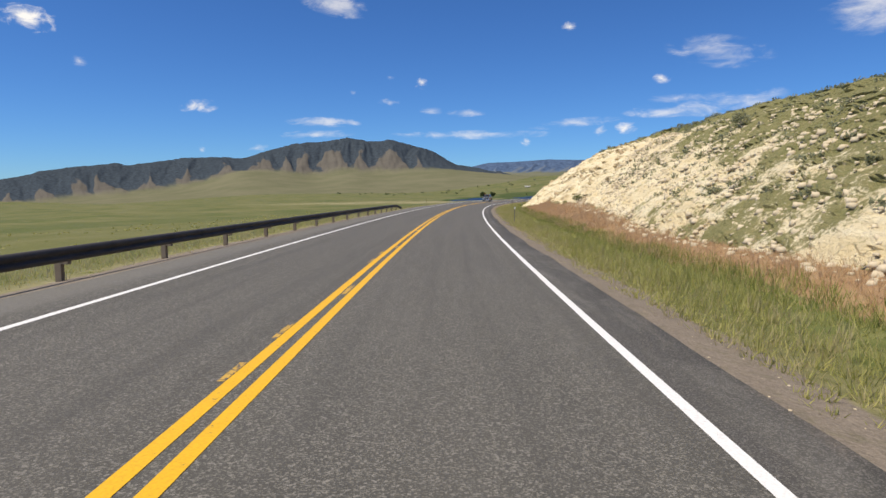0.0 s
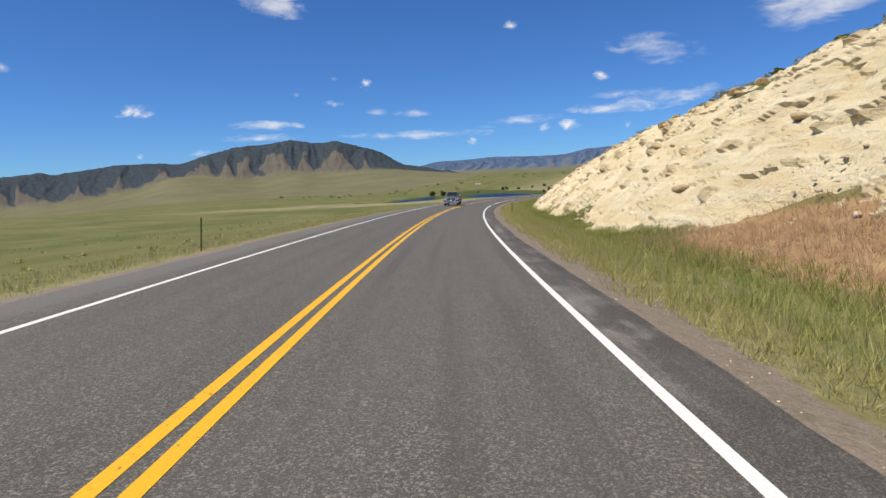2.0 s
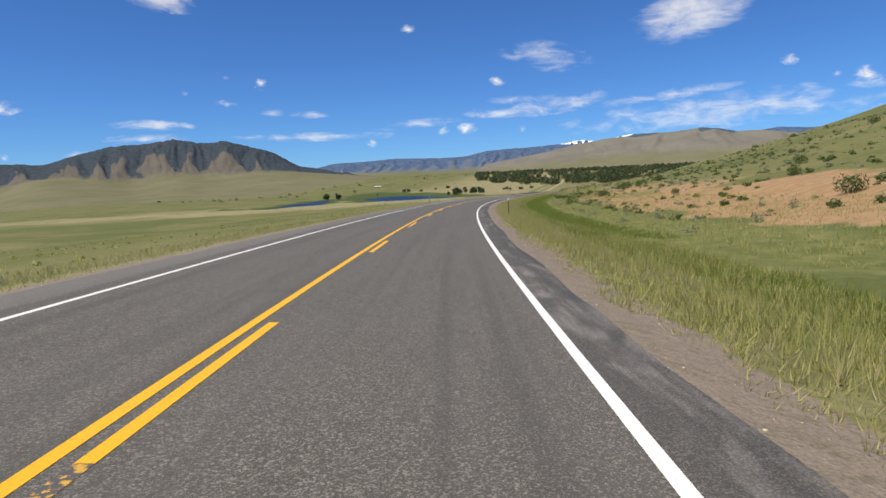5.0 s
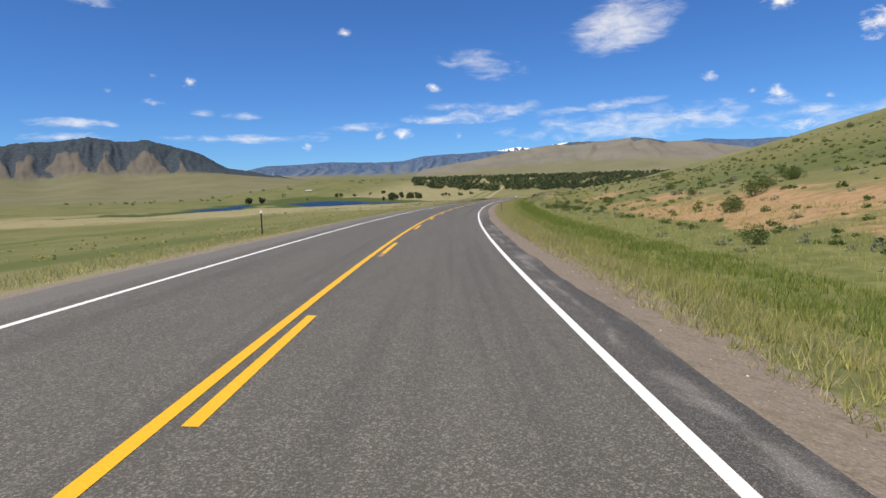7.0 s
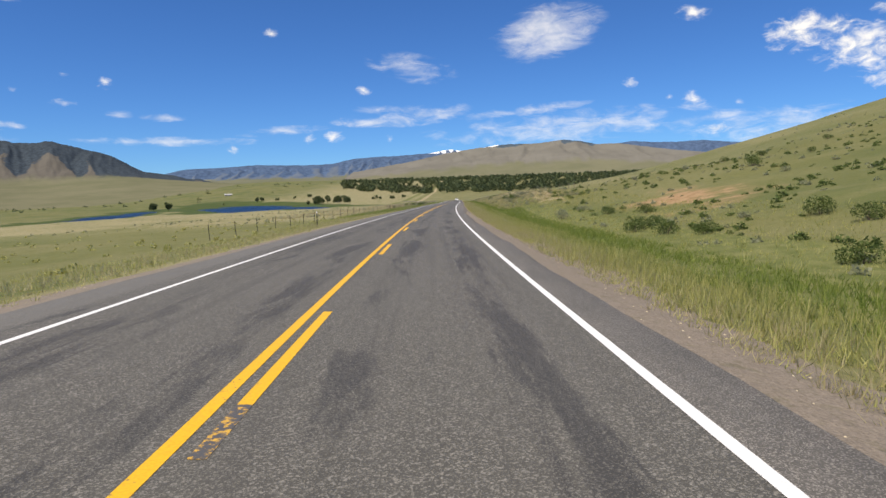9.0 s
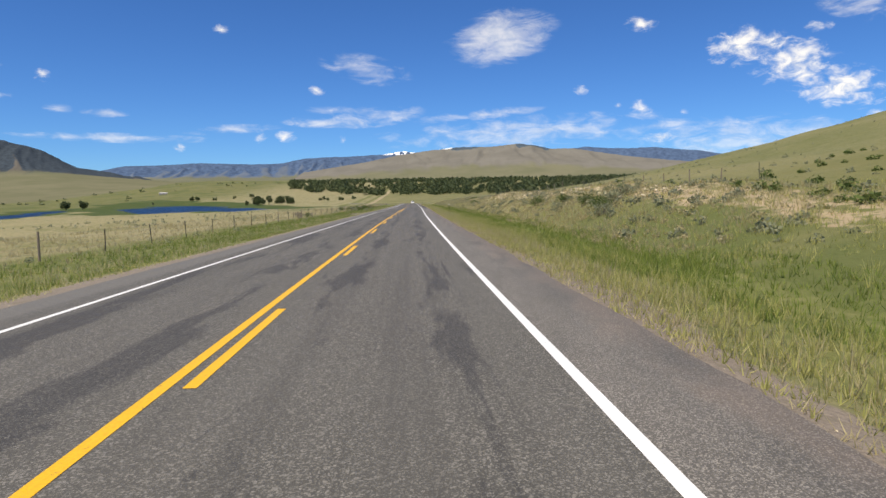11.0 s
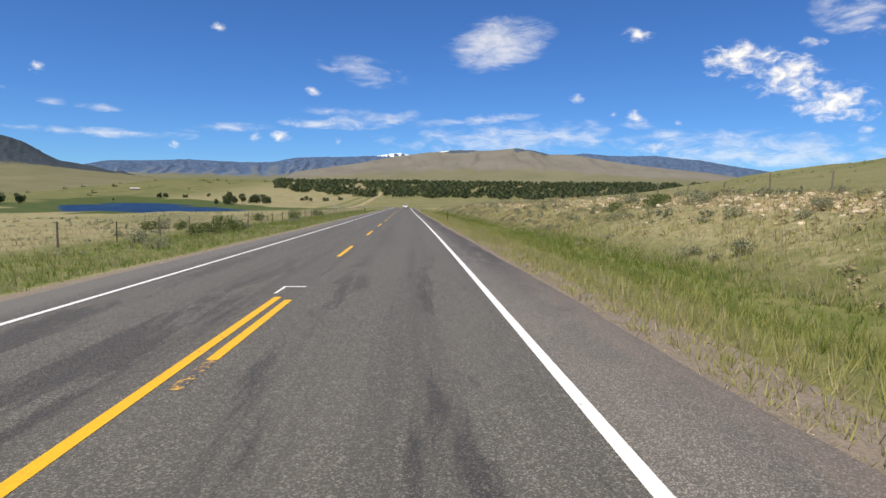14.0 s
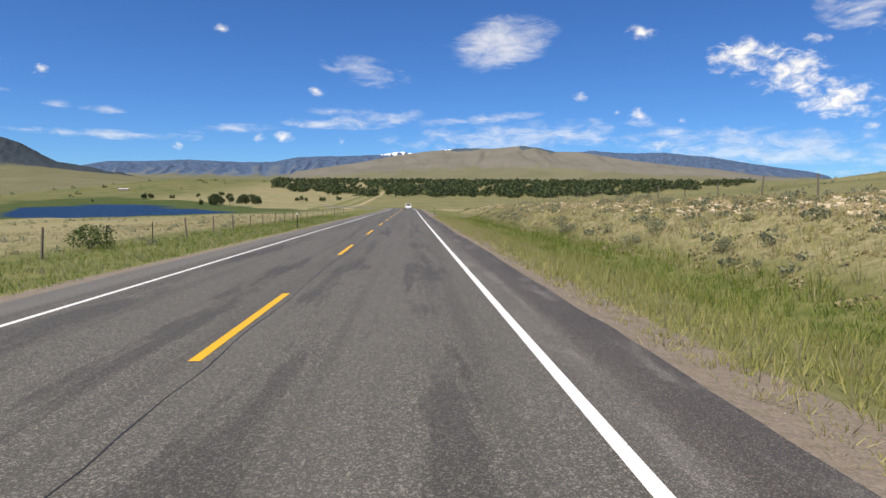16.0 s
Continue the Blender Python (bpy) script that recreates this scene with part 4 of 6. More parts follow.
BROWN = [(-10.5, 2.0), (-4.69, 2.93), (-1.74, 3.52), (1.22, 3.9), (2.46, 3.97), (3.45, 4.13), (5.69, 4.1), (7.17, 4.16), (8.79, 4.31), (10.11, 4.17), (11.77, 3.78), (13.65, 3.78), (17.76, 3.05), (21.39, 2.57), (24.45, 2.24), (27.38, 1.73), (30.55, 1.37)]
tagged(new("mountain", build_massif((27.6, -406.7, 6.4), BIG, FOOT, 4600, 3700, 2450, HAZED_PINE_RANGE, 0.30, 203)), "dark pine-covered mountain with bare spurs over a grassy apron", "mountain", kind="structure")
tagged(new("mountain", build_range("mountain", BLUE, 4520, 3700, 85.0, HAZE_BLUE_RANGE, 0.30, 231, hazy, rugged=0.08)), "long wooded plateau ridge far across the valley, tinted haze blue", "mountain", kind="structure")
tagged(new("mountain", build_range("mountain", SNOWY, 4560, 4100, 100.0, HAZE_BLUE_RANGE, 0.4, 251, hazy, lambda A, U: ease(0.90, 0.96, U + 0.16 * fractal(A * 3, U * 9, 1.0, 77, 3)))), "distant peaks capped with snow", "mountain", kind="structure")
tagged(new("mountain", build_range("mountain", FAR, 4450, 3700, 88.0, HAZE_BLUE_RANGE, 0.2, 271, dark_woods, rugged=0.06)), "long dark wooded ridge on the horizon, tinted haze blue", "mountain", kind="structure")
tagged(new("mountain", build_range("mountain", BROWN, 4000, 3000, 58.0, HAZED_BROWN_HILLS, 0.16, 291, scrub, rugged=0.05, apron=0.3, profile=(0.30, 0.66, 0.95))), "smooth brown grassy hill with a dark wooded top", "hill", kind="structure")

# ---------------------------------------------------------------- things: helpers
def thing(name, m, label, category, group="", kind=""):
    ob = new(name)
    ob.empty_display_size = 0.2
    ob.matrix_world = m
    return tagged(ob, label, category, group, kind)


def on_road(s, d, lift=0.0, turn=0.0):
    """A pose on the road or the ground beside it, facing along the road."""
    p = spot(s, d, lift)
    if abs(d) < 4.1:
        p.z = float(road_z(s) + bank(s) * d) + lift
    return pose(p.x, p.y, p.z, 0, 0, heading(s) + turn)


def mesh_of(name, bm, *mats, smooth=None):
    me = bpy.data.meshes.new(name)
    bm.normal_update()
    bm.to_mesh(me)
    bm.free()
    for m in mats:
        me.materials.append(m)
    if smooth:
        me.polygons.foreach_set("use_smooth", [True] * len(me.polygons))
    return me


def add_box(bm, lo, hi, bevel=0.0, m=None):
    made = bmesh.ops.create_cube(bm, size=1.0)["verts"]
    lo, hi = Vector(lo), Vector(hi)
    for v in made:
        v.co = Vector((lo.x + (v.co.x + 0.5) * (hi.x - lo.x), lo.y + (v.co.y + 0.5) * (hi.y - lo.y), lo.z + (v.co.z + 0.5) * (hi.z - lo.z)))
        if m:
            v.co = m @ v.co
    if bevel:
        edges = list({e for v in made for e in v.link_edges})
        bmesh.ops.bevel(bm, geom=edges, offset=bevel, segments=2, affect="EDGES", profile=0.5)


def add_tube(bm, a, b, r0, r1=None, n=8):
    a, b = Vector(a), Vector(b)
    r1 = r0 if r1 is None else r1
    q = (b - a).to_track_quat("Z", "Y").to_matrix().to_4x4()
    m = Matrix.Translation((a + b) / 2) @ q
    bmesh.ops.create_cone(bm, cap_ends=True, segments=n, radius1=r0, radius2=r1, depth=(b - a).length, matrix=m)


def add_profile(bm, outline, y0, y1, axis="x"):
    """Extrudes an outline of (a, b) points; axis x: outline lies in y and z, and runs from x = y0 to y1."""
    rows = []
    for w_ in (y0, y1):
        rows.append([bm.verts.new((w_, p, q) if axis == "x" else (p, w_, q) if axis == "y" else (p, q, w_)) for p, q in outline])
    n = len(outline)
    for i in range(n):
        bm.faces.new((rows[0][i], rows[0][(i + 1) % n], rows[1][(i + 1) % n], rows[1][i]))
    bm.faces.new(rows[0][::-1])
    bm.faces.new(rows[1])
    bmesh.ops.recalc_face_normals(bm, faces=bm.faces[:])


def scatter_mesh(name, verts, faces, mat):
    me = bpy.data.meshes.new(name)
    verts, faces = np.asarray(verts, float), np.asarray(faces, int)
    k = faces.shape[1]
    me.vertices.add(len(verts))
    me.vertices.foreach_set("co", verts.ravel())
    me.loops.add(faces.size)
    me.loops.foreach_set("vertex_index", faces.ravel())
    me.polygons.add(len(faces))
    me.polygons.foreach_set("loop_start", np.arange(0, faces.size, k))
    me.update(calc_edges=True)
    me.materials.append(mat)
    return me


# ---------------------------------------------------------------- guard rail
def build_guard_rail():
    first, last, step = -44.0, 66.5, 3.81
    ob = thing("guard_rail", on_road(first, -5.1), "dark weathered steel guard rail on short timber posts", "guard rail")
    back_ = ob.matrix_world.inverted()
    side = lambda s: -4.9 - 0.55 * float(ease(42, 66.5, s))
    shape = [(0.0, 0.0), (0.045, 0.02), (0.085, 0.07), (0.045, 0.13), (0.0, 0.155), (0.045, 0.18), (0.085, 0.24), (0.045, 0.30), (0.0, 0.315)]
    shape = [(o, z * 0.82) for o, z in shape] + [(o - 0.006, z * 0.82) for o, z in reversed(shape)]
    bm = bmesh.new()
    rings = []
    for s in np.arange(first, last + 0.1, 1.9):
        base = spot(s, side(s))
        out = Vector((*along(s, side(s) + 1.0), 0)) - Vector((*along(s, side(s)), 0))
        low = float(ease(62, 66.5, s)) * 0.30
        rings.append([bm.verts.new(back_ @ (base + out * o + Vector((0, 0, 0.33 + z - low)))) for o, z in shape])
    for a, b in zip(rings, rings[1:]):
        for i in range(len(shape)):
            j = (i + 1) % len(shape)
            bm.faces.new((a[i], a[j], b[j], b[i]))
    bm.faces.new(rings[0])
    bm.faces.new(rings[-1][::-1])
    bmesh.ops.recalc_face_normals(bm, faces=bm.faces[:])
    part("rail", mesh_of("rail", bm, STEEL, smooth=True), ob, "dark steel W-beam rail")
    bm = bmesh.new()
    add_box(bm, (-0.06, -0.05, -0.4), (0.06, 0.05, 0.56), 0.012)
    post = mesh_of("post", bm, POSTWOOD)
    bm = bmesh.new()
    add_box(bm, (0.06, -0.05, 0.30), (0.19, 0.05, 0.56), 0.01)
    block = mesh_of("spacer_block", bm, POSTWOOD)
    s = first + 1.0
    while s < last:
        m = back_ @ on_road(s, side(s) - 0.20)
        p = part("post", post, ob)
        p.matrix_local = m
        part("spacer_block", block, p)
        s += step


build_guard_rail()


# ---------------------------------------------------------------- delineator posts
def build_delineator(s, d, tall, label, group, mat=None):
    ob = thing("delineator_post", on_road(s, d) @ pose(0, 0, 0, 0, random.uniform(-1.5, 1.5), 0), label, "road marker", group)
    bm = bmesh.new()
    add_profile(bm, [(-0.03, -0.012), (-0.03, 0.012), (-0.018, 0.012), (-0.012, -0.004), (0.012, -0.004), (0.018, 0.012), (0.03, 0.012), (0.03, -0.012)], -0.3, tall, "z")
    part("post", mesh_of("post", bm, mat or BLACKPOST), ob)
    bm = bmesh.new()
    bmesh.ops.create_cone(bm, cap_ends=True, segments=16, radius1=0.05, radius2=0.05, depth=0.012, matrix=Matrix.Translation((0, -0.02, tall - 0.06)) @ pose(0, 0, 0, 90))
    part("reflector", mesh_of("reflector", bm, REFLECTOR), ob, "round white reflector")
    bm = bmesh.new()
    add_box(bm, (-0.045, -0.018, tall - 0.004), (0.045, 0.018, tall + 0.03), 0.006)
    part("cap", mesh_of("cap", bm, REFLECTOR), ob, "white cap")


build_delineator(46.8, 5.75, 1.18, "short grey marker post with a round white reflector", "marker posts along the road", make_plain("galvanised_post", (0.24, 0.235, 0.215), 0.6, 0.4, 0.4, 5.0))
for s_, d_ in ((136.5, 6.15), (241.0, 6.2), (339.2, 6.0), (493.7, 7.0), (586.9, 6.4), (700.0, 6.3)):
    build_delineator(s_, d_, 1.42, "dark steel marker post with a round white reflector", "marker posts along the road")


for s_, d_ in ((188.0, -5.6), (287.6, -6.6), (380.8, -7.4), (512.2, -8.4), (640.0, -6.0)):
    build_delineator(s_, d_, 1.12, "short dark steel marker post in the grass", "marker posts along the road")


def build_stake(s, d, tall, mat, label, band=True):
    ob = thing("marker_stake", on_road(s, d) @ pose(0, 0, 0, 3, 4, 20), label, "stake")
    bm = bmesh.new()
    add_box(bm, (-0.018, -0.010, -0.2), (0.018, 0.010, tall), 0.003)
    part("stake", mesh_of("stake", bm, mat), ob)
    if not band:
        return
    bm = bmesh.new()
    add_box(bm, (-0.024, -0.014, tall - 0.16), (0.024, 0.014, tall - 0.06), 0.003)
    part("band", mesh_of("band", bm, ORANGE), ob, "orange band")


ORANGE = make_plain("orange_plastic", (0.75, 0.22, 0.02), 0.5, 0, 0.1)
PALEWOOD = make_plain("pale_lath", (0.62, 0.55, 0.42), 0.8, 0, 0.3, 12)
build_stake(92.7, -5.8, 1.02, BLACKPOST, "thin dark steel marker stake in the grass", False)
build_stake(521.5, -7.6, 1.42, BLACKPOST, "dark steel marker stake with an orange band by the turn-off", True)
build_stake(139.5, 8.3, 0.95, PALEWOOD, "thin pale wooden survey stake with an orange band")
build_stake(127.0, 8.6, 0.8, PALEWOOD, "thin pale wooden survey stake with an orange band")

# ---------------------------------------------------------------- wire fences and the timber braces
WIRE = make_plain("fence_wire", (0.22, 0.20, 0.18), 0.5, 0.7, 0.3)


def build_fence(line, step, label, tall, steel_share):
    """line: s and d of its corners."""
    pts = [line[0]]
    for (a, b), (c, d) in zip(line, line[1:]):
        n = max(1, int(abs(c - a) / step))
        pts += [(a + (c - a) * i / n, b + (d - b) * i / n) for i in range(1, n + 1)]
    ob = thing("wire_fence", on_road(*pts[0]), label, "fence")
    back_ = ob.matrix_world.inverted()
    bm = bmesh.new()
    add_tube(bm, (0, 0, -0.3), (0, 0, tall + 0.1), 0.055, 0.045, 7)
    timber = mesh_of("post", bm, POSTWOOD)
    bm = bmesh.new()
    add_box(bm, (-0.022, -0.018, -0.3), (0.022, 0.018, tall), 0.004)
    steel = mesh_of("post", bm, BLACKPOST)
    tops = []
    for i, (s, d) in enumerate(pts):
        m = back_ @ on_road(s, d) @ pose(0, 0, 0, random.uniform(-4, 4), random.uniform(-4, 4), random.uniform(0, 90))
        p = part("post", steel if random.random() < steel_share else timber, ob)
        p.matrix_local = m
        tops.append(m)
    for h in (0.35, 0.62, 0.88, 1.1):
        bm = bmesh.new()
        for a, b in zip(tops, tops[1:]):
            p, q = a @ Vector((0, 0, h * tall / 1.15)), b @ Vector((0, 0, h * tall / 1.15))
            mid = (p + q) / 2 - Vector((0, 0, 0.03))
            add_tube(bm, p, mid, 0.004, n=3)
            add_tube(bm, mid, q, 0.004, n=3)
        part("wire", mesh_of("wire", bm, WIRE), ob)


build_fence([(452, 27.0), (520, 25.0), (600, 23.5), (700, 24.0), (800, 26.0)], 5.2, "weathered post and wire fence along the top of the bank", 1.25, 0.3)
build_fence([(378, -14.5), (430, -13.5), (484, -13.0)], 5.0, "thin steel post and wire fence below the road", 1.15, 0.8)
build_fence([(508, -16.0), (560, -13.5), (640, -12.0), (730, -12.0)], 5.0, "thin steel post and wire fence below the road", 1.15, 0.6)


def build_brace(s, d, turn, length):
    ob = thing("timber_fence_brace", on_road(s, d, 0, turn), "grey timber H-shaped fence brace in the grass", "fence brace", "timber braces by the turn-off")
    for y in (0.0, length):
        bm = bmesh.new()
        add_tube(bm, (0, y, -0.3), (random.uniform(-.03, .03), y, 0.86 + 0.1 * random.random()), 0.06, 0.052, 9)
        part("post", mesh_of("post", bm, POSTWOOD), ob)
    bm = bmesh.new()
    add_tube(bm, (0, 0.02, 0.60), (0, length - 0.02, 0.64), 0.04, 0.035, 8)
    part("rail", mesh_of("rail", bm, POSTWOOD), ob)
    bm = bmesh.new()
    add_tube(bm, (0.02, 0.05, 0.25), (0.02, length - 0.05, 0.6), 0.010, n=5)
    part("wire", mesh_of("wire", bm, WIRE), ob)


build_brace(489.0, -12.6, 4, 2.2)
build_brace(491.6, -13.3, -62, 1.9)
build_brace(500.5, -15.4, 4, 2.2)
build_brace(503.2, -15.2, 50, 1.7)


# ---------------------------------------------------------------- shrubs and grass
def leaf_cloud(rng, lumps, count, size, squash=1.0):
    """Leaf quads over lumps (x, y, z, r)."""
    lumps = np.array(lumps, float)
    w_ = lumps[:, 3] ** 2
    pick = rng.choice(len(lumps), count, p=w_ / w_.sum())
    v = rng.normal(size=(count, 3))
    v /= np.linalg.norm(v, axis=1)[:, None]
    rad = lumps[pick, 3] * (0.55 + 0.5 * rng.random(count) ** 0.6)
    c = lumps[pick, :3] + v * rad[:, None] * np.array([1, 1, squash])
    c[:, 2] = np.maximum(c[:, 2], 0.02)
    a = rng.normal(size=(count, 3)) + v * 0.3
    a /= np.linalg.norm(a, axis=1)[:, None]
    b = np.cross(a, rng.normal(size=(count, 3)))
    b /= np.linalg.norm(b, axis=1)[:, None]
    sz = size * (0.6 + 0.8 * rng.random(count))[:, None]
    quad = np.stack([c - a * sz - b * sz * 0.3, c - a * sz * 0.1 + b * sz * 0.55, c + a * sz, c + a * sz * 0.1 - b * sz * 0.55], 1)
    faces = np.arange(count * 4).reshape(count, 4)
    return quad.reshape(-1, 3), faces


def stems(count, r, tall, rng, mat):
    bm = bmesh.new()
    for _ in range(count):
        t = rng.random() * 6.283
        q = r * (0.3 + 0.7 * rng.random())
        add_tube(bm, (0.04 * math.cos(t), 0.04 * math.sin(t), -0.05), (q * math.cos(t), q * math.sin(t), tall * (0.5 + 0.5 * rng.random())), 0.018, 0.006, 4)
    return mesh_of("stems", bm, mat)


def shrub_kind(seed, r, tall, count, leaf, mat):
    rng = np.random.default_rng(seed)
    lumps = [(0.6 * r * math.cos(t), 0.6 * r * math.sin(t), tall * (0.35 + 0.35 * rng.random()), r * (0.35 + 0.25 * rng.random())) for t in rng.random(7) * 6.283]
    lumps.append((0, 0, tall * 0.6, r * 0.55))
    v, f = leaf_cloud(rng, lumps, count, leaf, 0.8 * tall / r if tall < r else 1.0)
    return stems(7, r * 0.7, tall * 0.8, rng, BARK), scatter_mesh("foliage", v, f, mat)


SHRUBS = {
    "sage": [shrub_kind(11 + i, 0.55, 0.55, 800, 0.036, SAGE) for i in range(3)],
    "green": [shrub_kind(31 + i, 0.8, 0.95, 1000, 0.050, GREENLEAF) for i in range(3)],
    "tuft": [shrub_kind(51 + i, 0.38, 0.32, 420, 0.034, SAGE) for i in range(2)],
}
SHRUB_LABEL = {"sage": "grey-green sagebrush growing on the dry bank", "green": "dark green leafy shrub on the grassy slope",
               "tuft": "small grey-green sagebrush tuft among dry grass"}
SHRUB_NAME = {"sage": "sagebrush", "green": "green_shrub", "tuft": "sagebrush_tuft"}
first_of = {}


def plant(kind, i, s, d, scale):
    p = spot(s, d, -0.03)
    lift = 0.0
    if d > 8 and s < 212:
        toe, _ = cliff_toe(s)
        h = float(cut_height(s))
        u = (d - float(toe)) / (h * 1.42)
        if 0 < u < 1:
            lift = 0.15 + 0.10 * math.sin(u * math.pi) * h
    m = pose(p.x, p.y, p.z + lift, 0, 0, random.uniform(0, 360))
    key = (kind, i)
    if key not in first_of:
        ob = thing(SHRUB_NAME[kind], m, SHRUB_LABEL[kind], "shrub", "%s shrubs beside the road" % kind)
        st, fo = SHRUBS[kind][i]
        part("stems", st, ob)
        part("foliage", fo, ob)
        first_of[key] = ob
    else:
        ob = copy_thing(first_of[key], m)
    ob.scale = (scale, scale, scale * random.uniform(0.8, 1.1))


rng = np.random.default_rng(5)
for s_, d_, k_, sc in ((372, 15.7, "green", 1.08), (370, 17.2, "green", 0.94), (374.5, 14.6, "green", 0.86), (377, 16.0, "green", 1.01), (379.5, 17.5, "green", 0.86), (366, 24, "green", 1.08),
                       (371, 24.5, "green", 1.1), (354.6, 15.8, "green", 0.94), (353, 17.0, "green", 0.79), (311, 23.6, "green", 1.3), (313, 25.0, "green", 1.0), (563.7, -11.3, "green", 1.1),
                       (561.5, -11.8, "green", 0.9), (566.0, -10.6, "green", 1.0), (466, 13.8, "green", 0.9), (63.0, 13.2, "green", 0.8), (505.5, -14.4, "green", 0.8), (290, 16.5, "green", 0.9),
                       (326, 33, "green", 1.2), (332, 38, "green", 1.3), (341, 30, "green", 1.0), (395, 22, "green", 1.2), (402, 20, "green", 1.0), (410, 19, "sage", 1.3), (398, 14.5, "sage", 1.4),
                       (404, 15.2, "sage", 1.2), (445.5, 13.6, "green", 0.95), (447, 14.6, "sage", 1.5), (450, 14.0, "green", 0.8), (447.5, 15.6, "sage", 1.2), (443.8, 13.0, "sage", 1.4), (455, 13.2, "sage", 1.1), (459, 14.6, "green", 0.7), (525, 13.4, "green", 0.9),
                       (553, 15.5, "green", 0.8), (556, 16.6, "green", 0.9), (559, 15.2, "green", 0.7), (555, 14.0, "sage", 0.9), (562, 17.2, "sage", 1.1), (551, 17.0, "sage", 1.0), (538, 16.5, "sage", 1.0),
                       (566, -16.5, "green", 0.9), (568, -15.2, "green", 0.85), (570, -17.0, "sage", 1.5), (578, -15.0, "green", 1.2), (581, -14.5, "sage", 1.5), (593, -15.0, "green", 1.2), (610, -14.0, "green", 1.2),
                       (625, -13.0, "green", 1.3), (553.0, -12.0, "sage", 1.2), (571, -11.0, "sage", 1.0), (590, -10.5, "sage", 1.1), (600, -12.5, "green", 0.8), (548, -9.0, "sage", 1.0)):
    plant(k_, int(rng.integers(3)), s_, d_, sc)
for _ in range(150):                    # on the bank
    s_ = rng.uniform(442, 690)
    d_ = rng.choice([rng.uniform(11.5, 16), rng.uniform(16, 23), rng.uniform(17, 20)])
    plant(rng.choice(["sage", "tuft", "tuft"]), int(rng.integers(2)), s_, d_, rng.uniform(0.5, 1.0))
for _ in range(90):                     # on the open slope
    s_, d_ = rng.uniform(225, 470), rng.uniform(22, 110)
    plant(rng.choice(["green", "sage", "tuft"]), int(rng.integers(2)), s_, d_, rng.uniform(0.7, 1.6))
for _ in range(55):                     # on the rubble slope and along the cut's brow
    s_ = rng.uniform(5, 190)
    toe, _z = cliff_toe(s_)
    u_ = rng.uniform(0.1, 1.15) if s_ < 55 else rng.uniform(0.96, 1.12)
    plant(rng.choice(["sage", "tuft", "tuft"]), int(rng.integers(2)), s_, float(toe) + u_ * float(cut_height(s_)) * 1.42, rng.uniform(0.6, 1.3))


def blades(name, s_range, d_range, count, tall, width, mat, seed, label, where=None):
    """Grass in small tufts of leaning blades."""
    r = np.random.default_rng(seed)
    each = 5
    s, d = r.uniform(*s_range, count // each), r.uniform(*d_range, count // each)
    keep = grain(s / 1.3, d / 1.3, seed) + 0.6 * grain(s / 6, d / 3, seed + 3) > 0.22
    keep &= grain(s / 0.9, d / 0.7, seed + 5) > 0.80 * (1 - ease(4.5, 5.7, np.abs(d)))
    if where is not None:
        keep &= where(s, d, r)
    s, d = s[keep], d[keep]
    size = (0.5 + 0.7 * r.random(len(s))) * (0.6 + 0.8 * grain(s / 2.5, d / 2.5, seed + 7)) * (0.45 + 0.55 * ease(5.0, 7.2, np.abs(d)))
    x, y, z = (np.repeat(q, each) for q in ground(s, d))
    size = np.repeat(size, each)
    n = len(x)
    g = r.random(n) * 6.283
    off = np.abs(r.normal(0, 0.05, n))
    h = tall * size * (0.6 + 0.6 * r.random(n))
    lean = off * 1.5 + h * np.abs(r.normal(0.10, 0.22, n))
    t = r.random(n) * 6.283
    base = np.stack([x + np.cos(g) * off, y + np.sin(g) * off, z - 0.03], 1)
    side_ = np.stack([np.cos(t) * width, np.sin(t) * width, 0 * t], 1)
    tip = base + np.stack([np.cos(g) * lean, np.sin(g) * lean, h], 1)
    v = np.stack([base - side_, base + side_, tip], 1).reshape(-1, 3)
    return tagged(new(name, scatter_mesh(name, v, np.arange(n * 3).reshape(n, 3), mat)), label, "grass", kind="stuff")


def off_turn(s, d, r):
    """Clear of the gravel turn-off."""
    return ~((s > 501) & (s < 518) & (d > -8.5))


def off_dry(s, d, r):
    return ~((s < 96) & (d > 8.8 + 0.8 * r.random(len(d))))


blades("verge_grass", (-5, 230), (4.8, 10.2), 190000, 0.34, 0.010, GRASS, 101, "green tufted grass on the verge", off_dry)
blades("ditch_grass", (-5, 225), (8.0, 10.2), 60000, 0.32, 0.009, DITCH_GRASS, 112, "fresh green grass in the ditch", off_dry)
blades("verge_grass", (220, 680), (5.2, 9.4), 230000, 0.34, 0.010, GRASS, 102, "yellow-green tufted grass on the verge")
blades("ditch_grass", (425, 680), (8.0, 11.4), 85000, 0.30, 0.012, DITCH_GRASS, 113, "fresh green grass in the ditch")
blades("ditch_grass", (215, 430), (8.2, 13.0), 90000, 0.30, 0.012, DITCH_GRASS, 110, "fresh green grass in the ditch")
blades("verge_straw", (-5, 680), (5.0, 7.6), 95000, 0.36, 0.008, STRAW, 103, "pale straw grass at the gravel's edge")
blades("dry_grass", (-5, 99), (8.3, 13.2), 110000, 0.26, 0.009, RUST_GRASS, 104, "rust-coloured dry grass below the cut")
blades("verge_grass", (0, 430), (-12, -4.7), 90000, 0.22, 0.009, GRASS, 105, "green tufted grass on the verge")
blades("ditch_grass", (420, 700), (-13, -5.2), 80000, 0.28, 0.010, DITCH_GRASS, 111, "fresh green grass below the road", off_turn)
blades("verge_straw", (0, 700), (-9.5, -4.9), 60000, 0.30, 0.008, STRAW, 106, "pale straw grass at the gravel's edge", off_turn)
